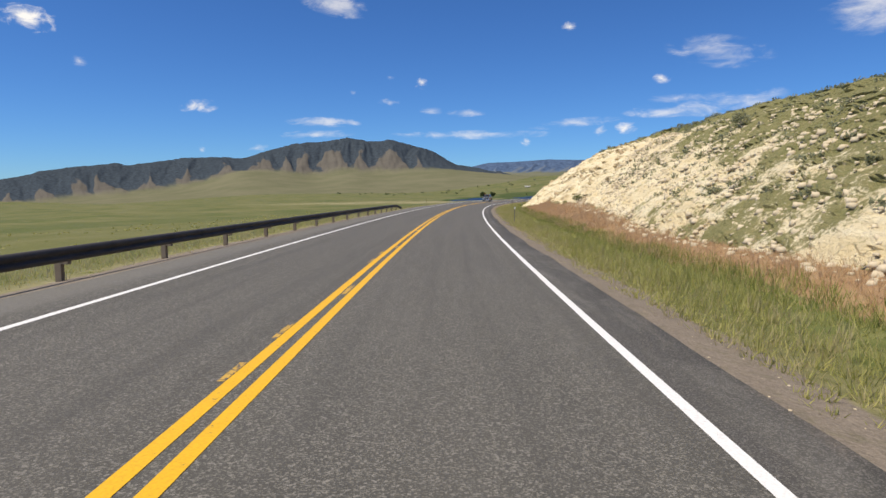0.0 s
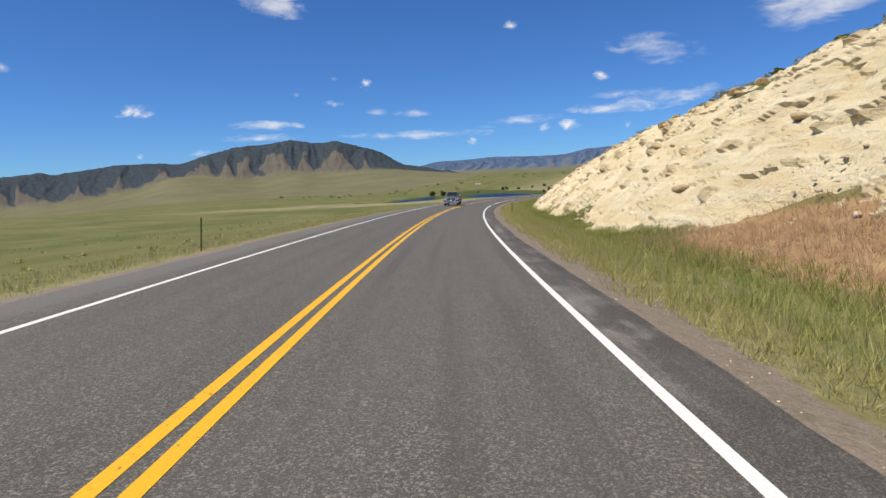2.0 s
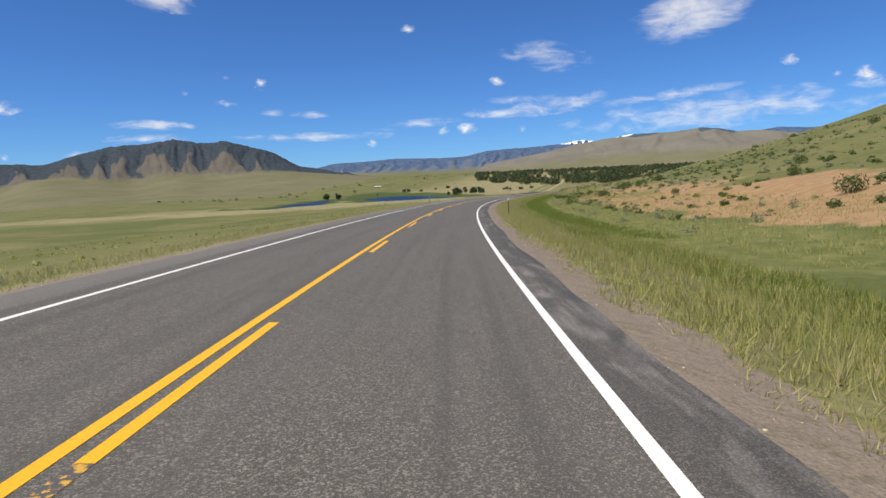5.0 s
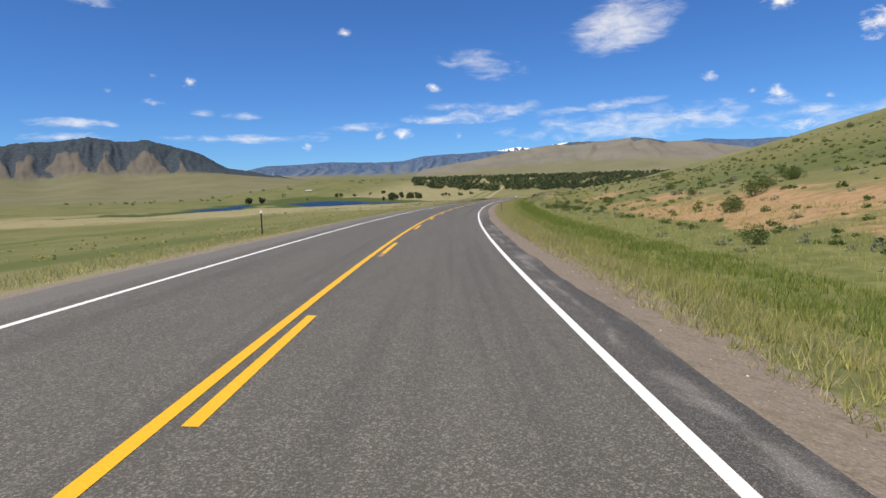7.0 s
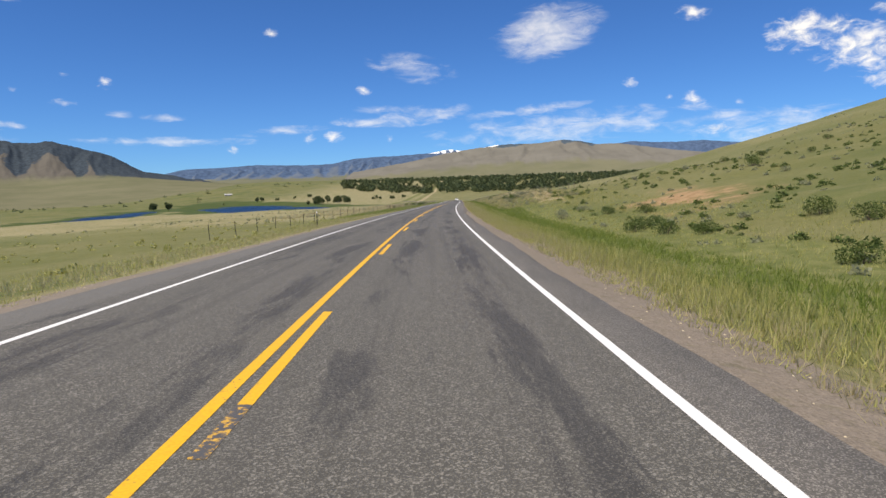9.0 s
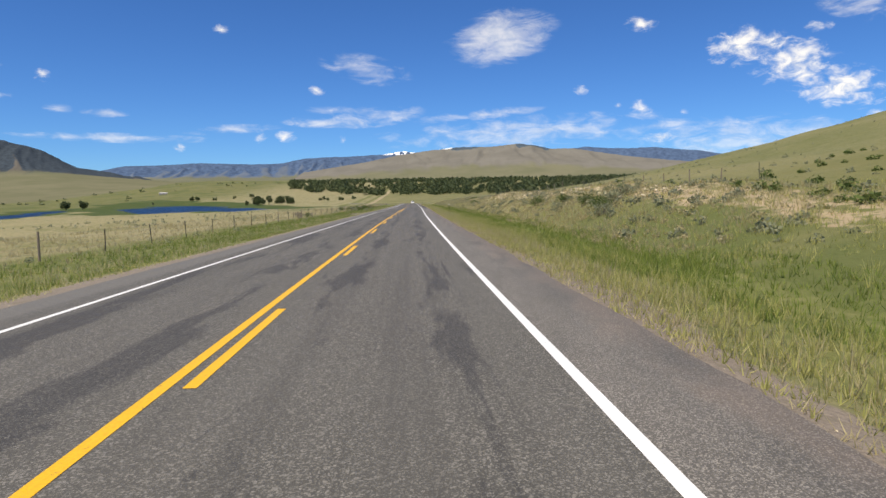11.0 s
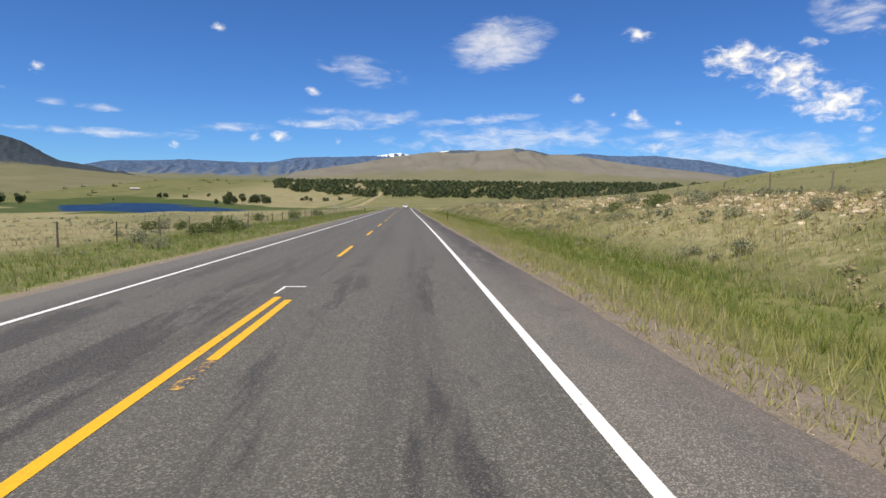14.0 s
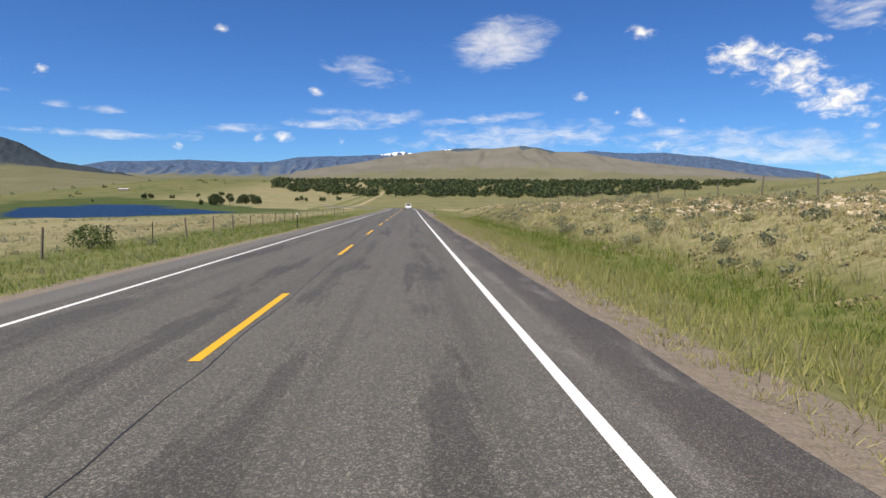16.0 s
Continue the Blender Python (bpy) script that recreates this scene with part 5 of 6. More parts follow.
blades("bank_grass", (430, 700), (10.5, 23), 125000, 0.34, 0.013, STRAW, 107, "pale dry bunch grass on the bank")
blades("bank_grass", (425, 690), (10.5, 24), 90000, 0.28, 0.012, GRASS, 114, "yellow-green tufts of grass on the bank")
blades("field_grass", (430, 700), (-28, -11), 50000, 0.30, 0.012, STRAW, 108, "pale dry bunch grass in the field", off_turn)
blades("slope_grass", (200, 440), (12, 28), 70000, 0.30, 0.012, GRASS, 109, "green tufted grass in the ditch and on the slope")


# ---------------------------------------------------------------- stones
def stone_mesh(seed, r):
    g = np.random.default_rng(seed)
    bm = bmesh.new()
    bmesh.ops.create_icosphere(bm, subdivisions=2, radius=1.0)
    cuts = [(Vector(g.normal(size=3)).normalized(), g.uniform(0.45, 0.85)) for _ in range(9)]
    for v in bm.verts:
        for n, k in cuts:
            over = v.co.dot(n) - k
            if over > 0:
                v.co -= n * over
        v.co += Vector(g.normal(size=3)) * 0.02
        v.co = Vector((v.co.x * 1.35, v.co.y * 0.95, v.co.z * 0.7)) * r
    return mesh_of("boulder", bm, BOULDER)


BOULDER = make_plain("brown_sandstone_block", (0.47, 0.355, 0.21), 0.95, 0, 0.55, 2.0)
kinds = [stone_mesh(400 + i, 1.0) for i in range(5)]
g = np.random.default_rng(77)
for i in range(170):
    s_ = g.uniform(58, 196)
    toe, tz = cliff_toe(s_)
    h_ = float(cut_height(s_))
    u_ = g.uniform(0.05, 0.95)
    d_ = float(toe) + u_ * h_ * 1.42
    x_, y_ = along(s_, d_ - 0.25)
    z_ = height(s_, d_) + 0.10 + 0.10 * math.sin(u_ * math.pi) * h_
    ob = tagged(new("boulder", kinds[i % 5]), "brown angular sandstone block jutting from the cut face", "rock", "blocks in the rock cut")
    k = 0.07 + 0.38 * g.random() ** 3
    ob.matrix_world = pose(float(x_), float(y_), z_, g.uniform(-20, 20), g.uniform(-20, 20), heading(s_) + 90 + g.uniform(-25, 25)) @ Matrix.Diagonal((k * 1.3, k, k * 0.8, 1))


def rubble(name, s_range, place_, count, size, seed, label):
    r = np.random.default_rng(seed)
    s = r.uniform(*s_range, count)
    d, lift = place_(s, r)
    x, y, z = ground(s, d)
    k = size * (0.4 + 1.2 * r.random(count) ** 2.5)
    corners = np.array([(-1, -1, -0.6), (1, -0.8, -0.6), (0.9, 1, -0.6), (-1, 0.8, -0.6), (-0.6, -0.6, 0.5), (0.7, -0.5, 0.65), (0.6, 0.7, 0.45), (-0.7, 0.5, 0.6)], float)
    t = r.random(count) * 6.283
    c, sn = np.cos(t), np.sin(t)
    p = corners[None] * (0.75 + 0.5 * r.random((count, 8, 1))) * k[:, None, None]
    q = np.stack([p[..., 0] * c[:, None] - p[..., 1] * sn[:, None], p[..., 0] * sn[:, None] + p[..., 1] * c[:, None], p[..., 2]], -1)
    q += np.stack([x, y, z + lift], 1)[:, None, :]
    f = np.array([(0, 3, 2, 1), (4, 5, 6, 7), (0, 1, 5, 4), (1, 2, 6, 5), (2, 3, 7, 6), (3, 0, 4, 7)])
    faces = (np.arange(count)[:, None, None] * 8 + f[None]).reshape(-1, 4)
    return tagged(new(name, scatter_mesh(name, q.reshape(-1, 3), faces, STONE)), label, "stones", kind="stuff")


def on_cut(lo, hi):
    def f(s, r):
        u = r.uniform(lo, hi, len(s))
        h = cut_height(s)
        return cliff_toe(s)[0] + u * h * 1.42 - 0.1, np.where(u > 0, 0.12 + 0.10 * np.sin(np.clip(u, 0, 1) * math.pi) * h, 0.02)
    return f


rubble("rubble", (-10, 66), on_cut(-0.08, 0.85), 5200, 0.11, 501, "broken pale sandstone rubble on the slope")
rubble("rubble", (60, 205), on_cut(-0.01, 0.2), 900, 0.07, 502, "broken pale sandstone rubble below the cut")
rubble("rubble", (445, 690), lambda s, r: (r.normal(18.0, 1.5, len(s)).clip(12, 21.5), np.full(len(s), 0.03)), 5200, 0.10, 503, "pale broken stone on the bank")
rubble("gravel_stones", (0, 640), lambda s, r: (np.where(r.random(len(s)) < 0.75, 1, -1) * r.uniform(4.3, 5.6, len(s)), np.full(len(s), 0.0)), 4000, 0.012, 504, "loose gravel along the asphalt's edge")



# ---------------------------------------------------------------- low scrub, too much to count
def clumps(name, s_range, d_of, count, r, mat, seed, label, leaves=110, leaf=0.05, lift_of=None):
    g_ = np.random.default_rng(seed)
    unit, _ = leaf_cloud(g_, [(0, 0, 0.35, 0.55), (0.4, 0.1, 0.25, 0.4), (-0.35, 0.2, 0.25, 0.4), (0.05, -0.4, 0.25, 0.4)], leaves, leaf, 0.8)
    unit = unit.reshape(leaves, 4, 3)
    s = g_.uniform(*s_range, count)
    d = d_of(s, g_)
    keep_ = fractal(s, d, 9, seed, 3) + 0.25 * g_.random(count) > -0.02
    s, d = s[keep_], d[keep_]
    x, y, z = ground(s, d)
    if lift_of is not None:
        z = z + lift_of(s, d)
    k = r * (0.5 + 1.0 * g_.random(len(s)))
    t = g_.random(len(s)) * 6.283
    c, sn = np.cos(t)[:, None, None], np.sin(t)[:, None, None]
    p = unit[None] * k[:, None, None, None]
    v = np.stack([p[..., 0] * c - p[..., 1] * sn + x[:, None, None], p[..., 0] * sn + p[..., 1] * c + y[:, None, None], p[..., 2] * (0.7 + 0.5 * g_.random(len(s)))[:, None, None] + z[:, None, None] - 0.04], -1).reshape(-1, 3)
    return tagged(new(name, scatter_mesh(name, v, np.arange(len(v)).reshape(-1, 4), mat)), label, "scrub", kind="stuff")


def cut_lift(s, d):
    h = cut_height(s)
    u = (d - cliff_toe(s)[0]) / (h * 1.42)
    return np.where((u > 0) & (u < 1), 0.12 + 0.10 * np.sin(np.clip(u, 0, 1) * math.pi) * h, 0)


clumps("bank_scrub", (430, 720), lambda s, r: r.uniform(11.5, 24, len(s)), 1300, 0.40, SAGE, 901, "grey-green sage scrub covering the dry bank", 64, 0.17)
clumps("bank_tufts", (430, 720), lambda s, r: r.uniform(10.5, 22, len(s)), 4600, 0.25, STRAW, 902, "pale tufts of bunch grass on the bank", 40, 0.16)
clumps("slope_scrub", (215, 470), lambda s, r: 18 + 90 * r.random(len(s)) ** 1.4, 1400, 0.50, GREENLEAF, 903, "low green scrub on the grassy hillside", 60, 0.18)
clumps("slope_sage", (215, 470), lambda s, r: 14 + 100 * r.random(len(s)) ** 1.3, 1300, 0.42, SAGE, 907, "grey-green sage on the grassy hillside", 60, 0.17)
clumps("hill_sage", (430, 760), lambda s, r: 24 + 110 * r.random(len(s)) ** 1.4, 1300, 0.36, SAGE, 909, "grey-green sage scattered over the hill above the fence", 36, 0.2)
clumps("meadow_tufts", (0, 430), lambda s, r: -(11 + 45 * r.random(len(s)) ** 1.5), 2200, 0.26, GRASS, 908, "low tufts of yellow-green grass in the meadow", 28, 0.26)
clumps("cut_scrub", (-8, 66), lambda s, r: cliff_toe(s)[0] + r.uniform(0.15, 1.5, len(s)) * cut_height(s) * 1.42, 900, 0.30, SAGE, 904, "grey-green tufts on the rubble slope", 46, 0.17, cut_lift)
clumps("field_scrub", (420, 720), lambda s, r: -r.uniform(9.5, 60, len(s)), 900, 0.34, SAGE, 905, "grey-green sage tufts in the dry field", 40, 0.18)
clumps("brow_scrub", (60, 205), lambda s, r: cliff_toe(s)[0] + r.uniform(0.98, 1.25, len(s)) * cut_height(s) * 1.42, 500, 0.42, SAGE, 906, "dark scrub along the brow of the cut", 90, 0.14)
# ---------------------------------------------------------------- trees in the valley
def world_ground(x, y):
    """Ground height at a far place."""
    s = np.interp(y, RY + np.sign(x) * 60 * np.sin(_t), RS)
    base = np.interp(s, RS, RX) + np.sign(x) * 60 * (np.cos(np.interp(s, RS, _t)) - 1)
    return ground(s, x - base)[2]


def tree_kind(seed, tall, wide):
    g = np.random.default_rng(seed)
    bm = bmesh.new()
    add_tube(bm, (0, 0, -0.5), (0, 0, tall * 0.5), 0.30, 0.16, 7)
    for _ in range(5):
        t = g.random() * 6.283
        add_tube(bm, (0, 0, tall * g.uniform(0.22, 0.45)), (wide * 0.55 * math.cos(t), wide * 0.55 * math.sin(t), tall * g.uniform(0.5, 0.8)), 0.12, 0.05, 5)
    lumps = [(wide * 0.6 * math.cos(t) * q, wide * 0.6 * math.sin(t) * q, tall * g.uniform(0.32, 0.82), wide * g.uniform(0.25, 0.42)) for t, q in zip(g.random(11) * 6.283, g.random(11) ** 0.5)]
    v, f = leaf_cloud(g, lumps, 700, 0.55)
    return mesh_of("trunk", bm, BARK), scatter_mesh("crown", v, f, WOODS)


TREE_KINDS = [tree_kind(601, 11, 5.5), tree_kind(602, 9, 5.0), tree_kind(603, 12, 4.5)]
tree_first = {}


def plant_tree(x, y, scale, label="dark green cottonwood tree in the valley meadow"):
    i = random.randrange(3)
    z = float(world_ground(np.array([float(x)]), np.array([float(y)]))[0])
    m = pose(x, y, z - 0.2, 0, 0, random.uniform(0, 360))
    if i not in tree_first:
        ob = thing("tree", m, label, "tree", "trees in the valley")
        part("trunk", TREE_KINDS[i][0], ob)
        part("crown", TREE_KINDS[i][1], ob)
        tree_first[i] = ob
    else:
        ob = copy_thing(tree_first[i], m)
    ob.scale = (scale, scale, scale)


CLUMPS = [(-444, 633, 16, 7, 1.2), (-211, 744, 30, 18, 1.25), (-242, 736, 8, 4, 0.7), (-397, 948, 9, 5, 0.8), (-367, 959, 3, 2, 0.7), (-349, 1017, 2, 1, 0.8), (-343, 1123, 5, 3, 0.8), (-153, 858, 8, 4, 0.7), (-126, 862, 6, 3, 0.8), (-446, 874, 3, 1, 0.5), (-109, 914, 4, 2, 0.6)]
BARNS = [(-607, 1325, 20, 18, 8, 3.0)]
for cx, cy, spread, n, sc in CLUMPS:
    for _ in range(n):
        plant_tree(cx + random.uniform(-spread, spread), cy + random.uniform(-0.4, 0.4) * spread, sc * random.uniform(0.75, 1.2))


def build_woods():
    """A wide belt of cottonwoods across the valley floor."""
    g = np.random.default_rng(650)
    unit, _ = leaf_cloud(g, [(0, 0, 4, 3.8), (2.5, 1, 6, 3.2), (-2.5, -1, 5.5, 3.2), (0.5, -1.5, 8, 2.6), (4.5, -1, 2.5, 3.0), (-4.5, 1, 2.5, 3.0)], 36, 1.9)
    unit = unit.reshape(36, 4, 3)
    verts = []
    n = 0
    while n < 3000:
        az, r = g.uniform(-11.8, 28.0), g.uniform(1200, 2300)
        near = np.interp(az, [-12, -4, 12, 20, 28], [1600, 1280, 1230, 1550, 2000])
        if r < near + 60 * math.sin(az * 2.1):
            continue
        if fractal(np.array([az * 1.1]), np.array([r / 130]), 1.0, 661, 3)[0] < -0.22:
            continue
        x, y = 2 + r * math.sin(radians(az)), -130 + r * math.cos(radians(az))
        z = float(world_ground(np.array([x]), np.array([y]))[0])
        k, t = g.uniform(0.7, 1.45), g.uniform(0, 6.283)
        c, sn = math.cos(t), math.sin(t)
        p = unit * k
        verts.append(np.stack([p[..., 0] * c - p[..., 1] * sn + x, p[..., 0] * sn + p[..., 1] * c + y, p[..., 2] * g.uniform(0.8, 1.2) + z - 0.5], -1).reshape(-1, 3))
        n += 1
    v = np.concatenate(verts)
    return tagged(new("woods", scatter_mesh("woods", v, np.arange(len(v)).reshape(-1, 4), WOODS)), "dark green belt of cottonwood trees across the valley", "woods", kind="stuff")


build_woods()


def scrub_line():
    """Scattered bushes on the far plain and along the mountain's foot."""
    g = np.random.default_rng(680)
    unit, _ = leaf_cloud(g, [(0, 0, 2, 3.0), (3, 0, 2, 2.4)], 40, 1.2)
    unit = unit.reshape(40, 4, 3)
    verts = []
    for _ in range(110):
        az, r = g.uniform(-44, -2), g.uniform(1300, 2500)
        if g.random() > np.interp(r, [900, 1800, 3000], [0.25, 0.6, 1.0]):
            continue
        x, y = 2 + r * math.sin(radians(az)), -130 + r * math.cos(radians(az))
        if lake_depth(np.array([x]), np.array([y]))[0] > -0.25:
            continue
        z = float(world_ground(np.array([x]), np.array([y]))[0])
        verts.append((unit * g.uniform(0.5, 1.5) + np.array([x, y, z])).reshape(-1, 3))
    v = np.concatenate(verts)
    return tagged(new("far_scrub", scatter_mesh("far_scrub", v, np.arange(len(v)).reshape(-1, 4), WOODS)), "scattered dark bushes on the far grassland", "scrub", kind="stuff")


scrub_line()


# ---------------------------------------------------------------- farm buildings far off
TIN = make_plain("pale_tin_roof", (0.52, 0.51, 0.49), 0.55, 0.1, 0.3, 0.5)
BARNWALL = make_plain("weathered_barn_boards", (0.42, 0.36, 0.30), 0.9, 0, 0.4, 0.8)
DARKGLASS = make_plain("dark_window", (0.02, 0.022, 0.025), 0.1, 0, 0.0)


def build_barn(x, y, turn, length, width, tall):
    z = float(world_ground(np.array([float(x)]), np.array([float(y)]))[0])
    ob = thing("farm_building", pose(x, y, z, 0, 0, turn), "low pale farm building with a tin roof in the valley", "farm building", "farm buildings in the valley")
    bm = bmesh.new()
    add_profile(bm, [(-width / 2, -0.5), (width / 2, -0.5), (width / 2, tall), (0, tall + width * 0.22), (-width / 2, tall)], -length / 2, length / 2, "x")
    part("wall", mesh_of("wall", bm, BARNWALL), ob)
    bm = bmesh.new()
    e = 0.6
    add_profile(bm, [(-width / 2 - e, tall - 0.2), (0, tall + width * 0.22 + 0.05), (width / 2 + e, tall - 0.2), (width / 2 + e, tall + 0.05), (0, tall + width * 0.22 + 0.35), (-width / 2 - e, tall + 0.05)], -length / 2 - e, length / 2 + e, "x")
    part("roof", mesh_of("roof", bm, TIN), ob, "pale tin roof")
    for k in (-0.25, 0.05, 0.3):
        bm = bmesh.new()
        add_box(bm, (length * k, -width / 2 - 0.05, 1.0), (length * k + 2.0, -width / 2 + 0.05, 2.4), 0.02)
        part("window", mesh_of("window", bm, DARKGLASS), ob, "dark window")


for row in BARNS:
    build_barn(*row)

# ---------------------------------------------------------------- vehicles
CARPAINT, ct, cb = material("silver_grey_car_paint")
cn = ct.noise(ct.node("ShaderNodeTexCoord").outputs["Object"], 2.2, 5.0, 0.6)
ct.link(ct.mix(ct.ramp(cn, 0.35, 0.75), (0.135, 0.130, 0.122), (0.110, 0.104, 0.095)), cb.inputs["Base Color"])
cb.inputs["Metallic"].default_value, cb.inputs["Roughness"].default_value = 0.3, 0.4
cb.inputs["Coat Weight"].default_value = 0.5
ALLOY = make_plain("brushed_alloy", (0.42, 0.42, 0.41), 0.38, 0.6, 0.3)
CHROME = make_plain("chrome", (0.82, 0.82, 0.83), 0.12, 1.0, 0.15)
BLACKTRIM = make_plain("black_trim", (0.012, 0.012, 0.013), 0.55, 0, 0.2)
TYRE = make_plain("tyre_rubber", (0.018, 0.018, 0.018), 0.9, 0, 0.4)
LAMPGLASS = make_plain("headlight_lens", (0.62, 0.64, 0.66), 0.08, 0.3, 0.2)
AMBER = make_plain("amber_lens", (0.75, 0.23, 0.02), 0.25, 0, 0.1)
REDLENS = make_plain("red_lens", (0.45, 0.015, 0.012), 0.25, 0, 0.1)
GLASS, gt, gb = material("tinted_car_glass")
gb.inputs["Base Color"].default_value = (0.02, 0.024, 0.026, 1)
gb.inputs["Roughness"].default_value = 0.05
gb.inputs["Specular IOR Level"].default_value = 0.7
WHITEPAINT = make_plain("white_car_paint", (0.80, 0.80, 0.79), 0.3, 0, 0.1)
PLATE = make_plain("plate", (0.7, 0.7, 0.68), 0.5, 0, 0.2)


def arch(cx, r, z0, n=9):
    """Points of a wheel arch, from front to back, over the sill z0."""
    out = []
    for i in range(n + 1):
        a = math.pi * i / n
        out.append((cx - r * math.cos(a), max(z0, 0.42 + r * math.sin(a))))
    return out


def wheel(ob, x, y, r, wide, outward):
    ax = pose(x, y, r, 0, 90, 0)
    bm = bmesh.new()
    ring = [(r * 0.62, -wide / 2), (r * 0.9, -wide / 2), (r * 0.985, -wide * 0.36), (r, 0), (r * 0.985, wide * 0.36), (r * 0.9, wide / 2), (r * 0.62, wide / 2)]
    n, rows = 28, []
    for i in range(n):
        a = 2 * math.pi * i / n
        k = 1.0 - (0.012 if i % 2 else 0.0)
        rows.append([bm.verts.new((q * k * math.cos(a), q * k * math.sin(a), t)) for q, t in ring])
    for i in range(n):
        a, b = rows[i], rows[(i + 1) % n]
        for j in range(len(ring)):
            bm.faces.new((a[j], a[(j + 1) % len(ring)], b[(j + 1) % len(ring)], b[j]))
    bmesh.ops.recalc_face_normals(bm, faces=bm.faces[:])
    w_ = new("wheel")
    w_.parent = ob
    w_.matrix_local = ax
    part("tyre", mesh_of("tyre", bm, TYRE, smooth=True), w_, "black tyre")
    bm = bmesh.new()
    o = outward * wide * 0.36
    bmesh.ops.create_cone(bm, cap_ends=True, segments=28, radius1=r * 0.62, radius2=r * 0.62, depth=wide * 0.5)
    for i in range(8):
        a = 2 * math.pi * i / 8
        add_tube(bm, (0, 0, o), (r * 0.60 * math.cos(a), r * 0.60 * math.sin(a), o), r * 0.10, r * 0.13, 6)
    add_tube(bm, (0, 0, o - 0.03), (0, 0, o + 0.04 * outward + 0.03), r * 0.16, r * 0.13, 14)
    part("rim", mesh_of("rim", bm, ALLOY), w_, "dull alloy rim")


def build_pickup(m):
    """A crew-cab pickup; x right, y forward, nose at y = 0, tail at y = -5.9."""
    ob = thing("pickup_truck", m, "silver-grey crew-cab pickup truck in the oncoming lane", "pickup truck")
    W = 0.98
    # lower body: front wings, sills and bed sides in one side outline with both arches cut out
    low = 0.44
    side = [(-0.10, 0.62), (-0.30, low)] + [(-a, z) for a, z in arch(0.98, 0.49, low)] + [(-a, z) for a, z in arch(4.55, 0.49, low)] + [(-5.75, low), (-5.86, 0.72), (-5.86, 1.30), (-3.75, 1.31)]
    cabside = side[:-1] + [(-3.75, 1.31), (-3.70, 1.24), (-1.75, 1.22), (-1.20, 1.20), (-0.35, 1.10), (-0.12, 1.02)]
    for sgn in (1, -1):
        bm = bmesh.new()
        add_profile(bm, cabside, sgn * (W - 0.16), sgn * W, "x")
        bmesh.ops.bevel(bm, geom=[e for e in bm.edges if all(abs(v.co.x) > W - 0.01 for v in e.verts) and max(v.co.z for v in e.verts) > 1.0], offset=0.05, segments=3, affect="EDGES", profile=0.5)
        part("side_panel", mesh_of("side_panel", bm, CARPAINT, smooth=False), ob, "silver-grey painted body side")
        # shut lines, handles, mirror
        for y0 in (-1.72, -2.62, -3.60):
            bm = bmesh.new()
            add_box(bm, (sgn * W - 0.004, y0 - 0.008, 0.58), (sgn * W + 0.003, y0 + 0.008, 1.24))
            part("door_gap", mesh_of("door_gap", bm, BLACKTRIM), ob)
        for y0 in (-2.50, -3.46):
            bm = bmesh.new()
            add_box(bm, (sgn * W - 0.01, y0 - 0.09, 1.05), (sgn * W + 0.035, y0 + 0.09, 1.13), 0.015)
            part("door_handle", mesh_of("door_handle", bm, BLACKTRIM), ob, "black door handle")
        bm = bmesh.new()
        add_box(bm, (min(sgn * (W + 0.05), sgn * (W + 0.23)), -1.92, 1.30), (max(sgn * (W + 0.05), sgn * (W + 0.23)), -1.80, 1.44), 0.045)
        add_tube(bm, (sgn * (W - 0.06), -1.80, 1.30), (sgn * (W + 0.10), -1.80, 1.36), 0.03, n=6)
        part("mirror", mesh_of("mirror", bm, ALLOY if sgn < 0 else BLACKTRIM), ob, "large tow mirror")
        bm = bmesh.new()
        add_box(bm, (sgn * (W - 0.075) - 0.055, -5.84, 1.29), (sgn * (W - 0.075) + 0.055, -3.80, 1.335), 0.012)
        part("bed_rail", mesh_of("bed_rail", bm, BLACKTRIM), ob, "black bed rail cap")
        for cy in (0.98, 4.55):
            bm = bmesh.new()
            add_profile(bm, [(-a, z) for a, z in arch(cy, 0.56, 0.42, 12)] + [(-a, z) for a, z in reversed(arch(cy, 0.49, 0.42, 12))], sgn * (W - 0.02), sgn * (W + 0.02), "x")
            part("arch_lip", mesh_of("arch_lip", bm, CARPAINT), ob)
    # bonnet with a raised middle, loft of cross sections
    bm = bmesh.new()
    rows = []
    for y, zc, ze, wd in ((-0.06, 1.02, 0.96, 0.70), (-0.14, 1.10, 1.02, 0.76), (-0.5, 1.19, 1.07, 0.84), (-1.1, 1.26, 1.13, 0.86), (-1.62, 1.30, 1.18, 0.86)):
        rows.append([bm.verts.new((wd * k, y, ze + (zc - ze) * (1 - abs(k) ** 2.6))) for k in (-1, -0.8, -0.55, -0.25, 0, 0.25, 0.55, 0.8, 1)])
    for a, b in zip(rows, rows[1:]):
        for i in range(8):
            bm.faces.new((a[i], a[i + 1], b[i + 1], b[i]))
    bmesh.ops.recalc_face_normals(bm, faces=bm.faces[:])
    part("bonnet", mesh_of("bonnet", bm, CARPAINT, smooth=True), ob, "silver-grey bonnet")
    # cab: pillars and roof around the glass
    bm = bmesh.new()
    lowz, topz = 1.22, 1.86
    base = [(-0.86, -1.60), (0.86, -1.60), (0.90, -3.72), (-0.90, -3.72)]
    roof = [(-0.68, -2.22), (0.68, -2.22), (0.70, -3.50), (-0.70, -3.50)]
    vb = [bm.verts.new((x, y, lowz)) for x, y in base]
    vt = [bm.verts.new((x, y, topz)) for x, y in roof]
    for i in range(4):
        bm.faces.new((vb[i], vb[(i + 1) % 4], vt[(i + 1) % 4], vt[i]))
    bm.faces.new(vt)
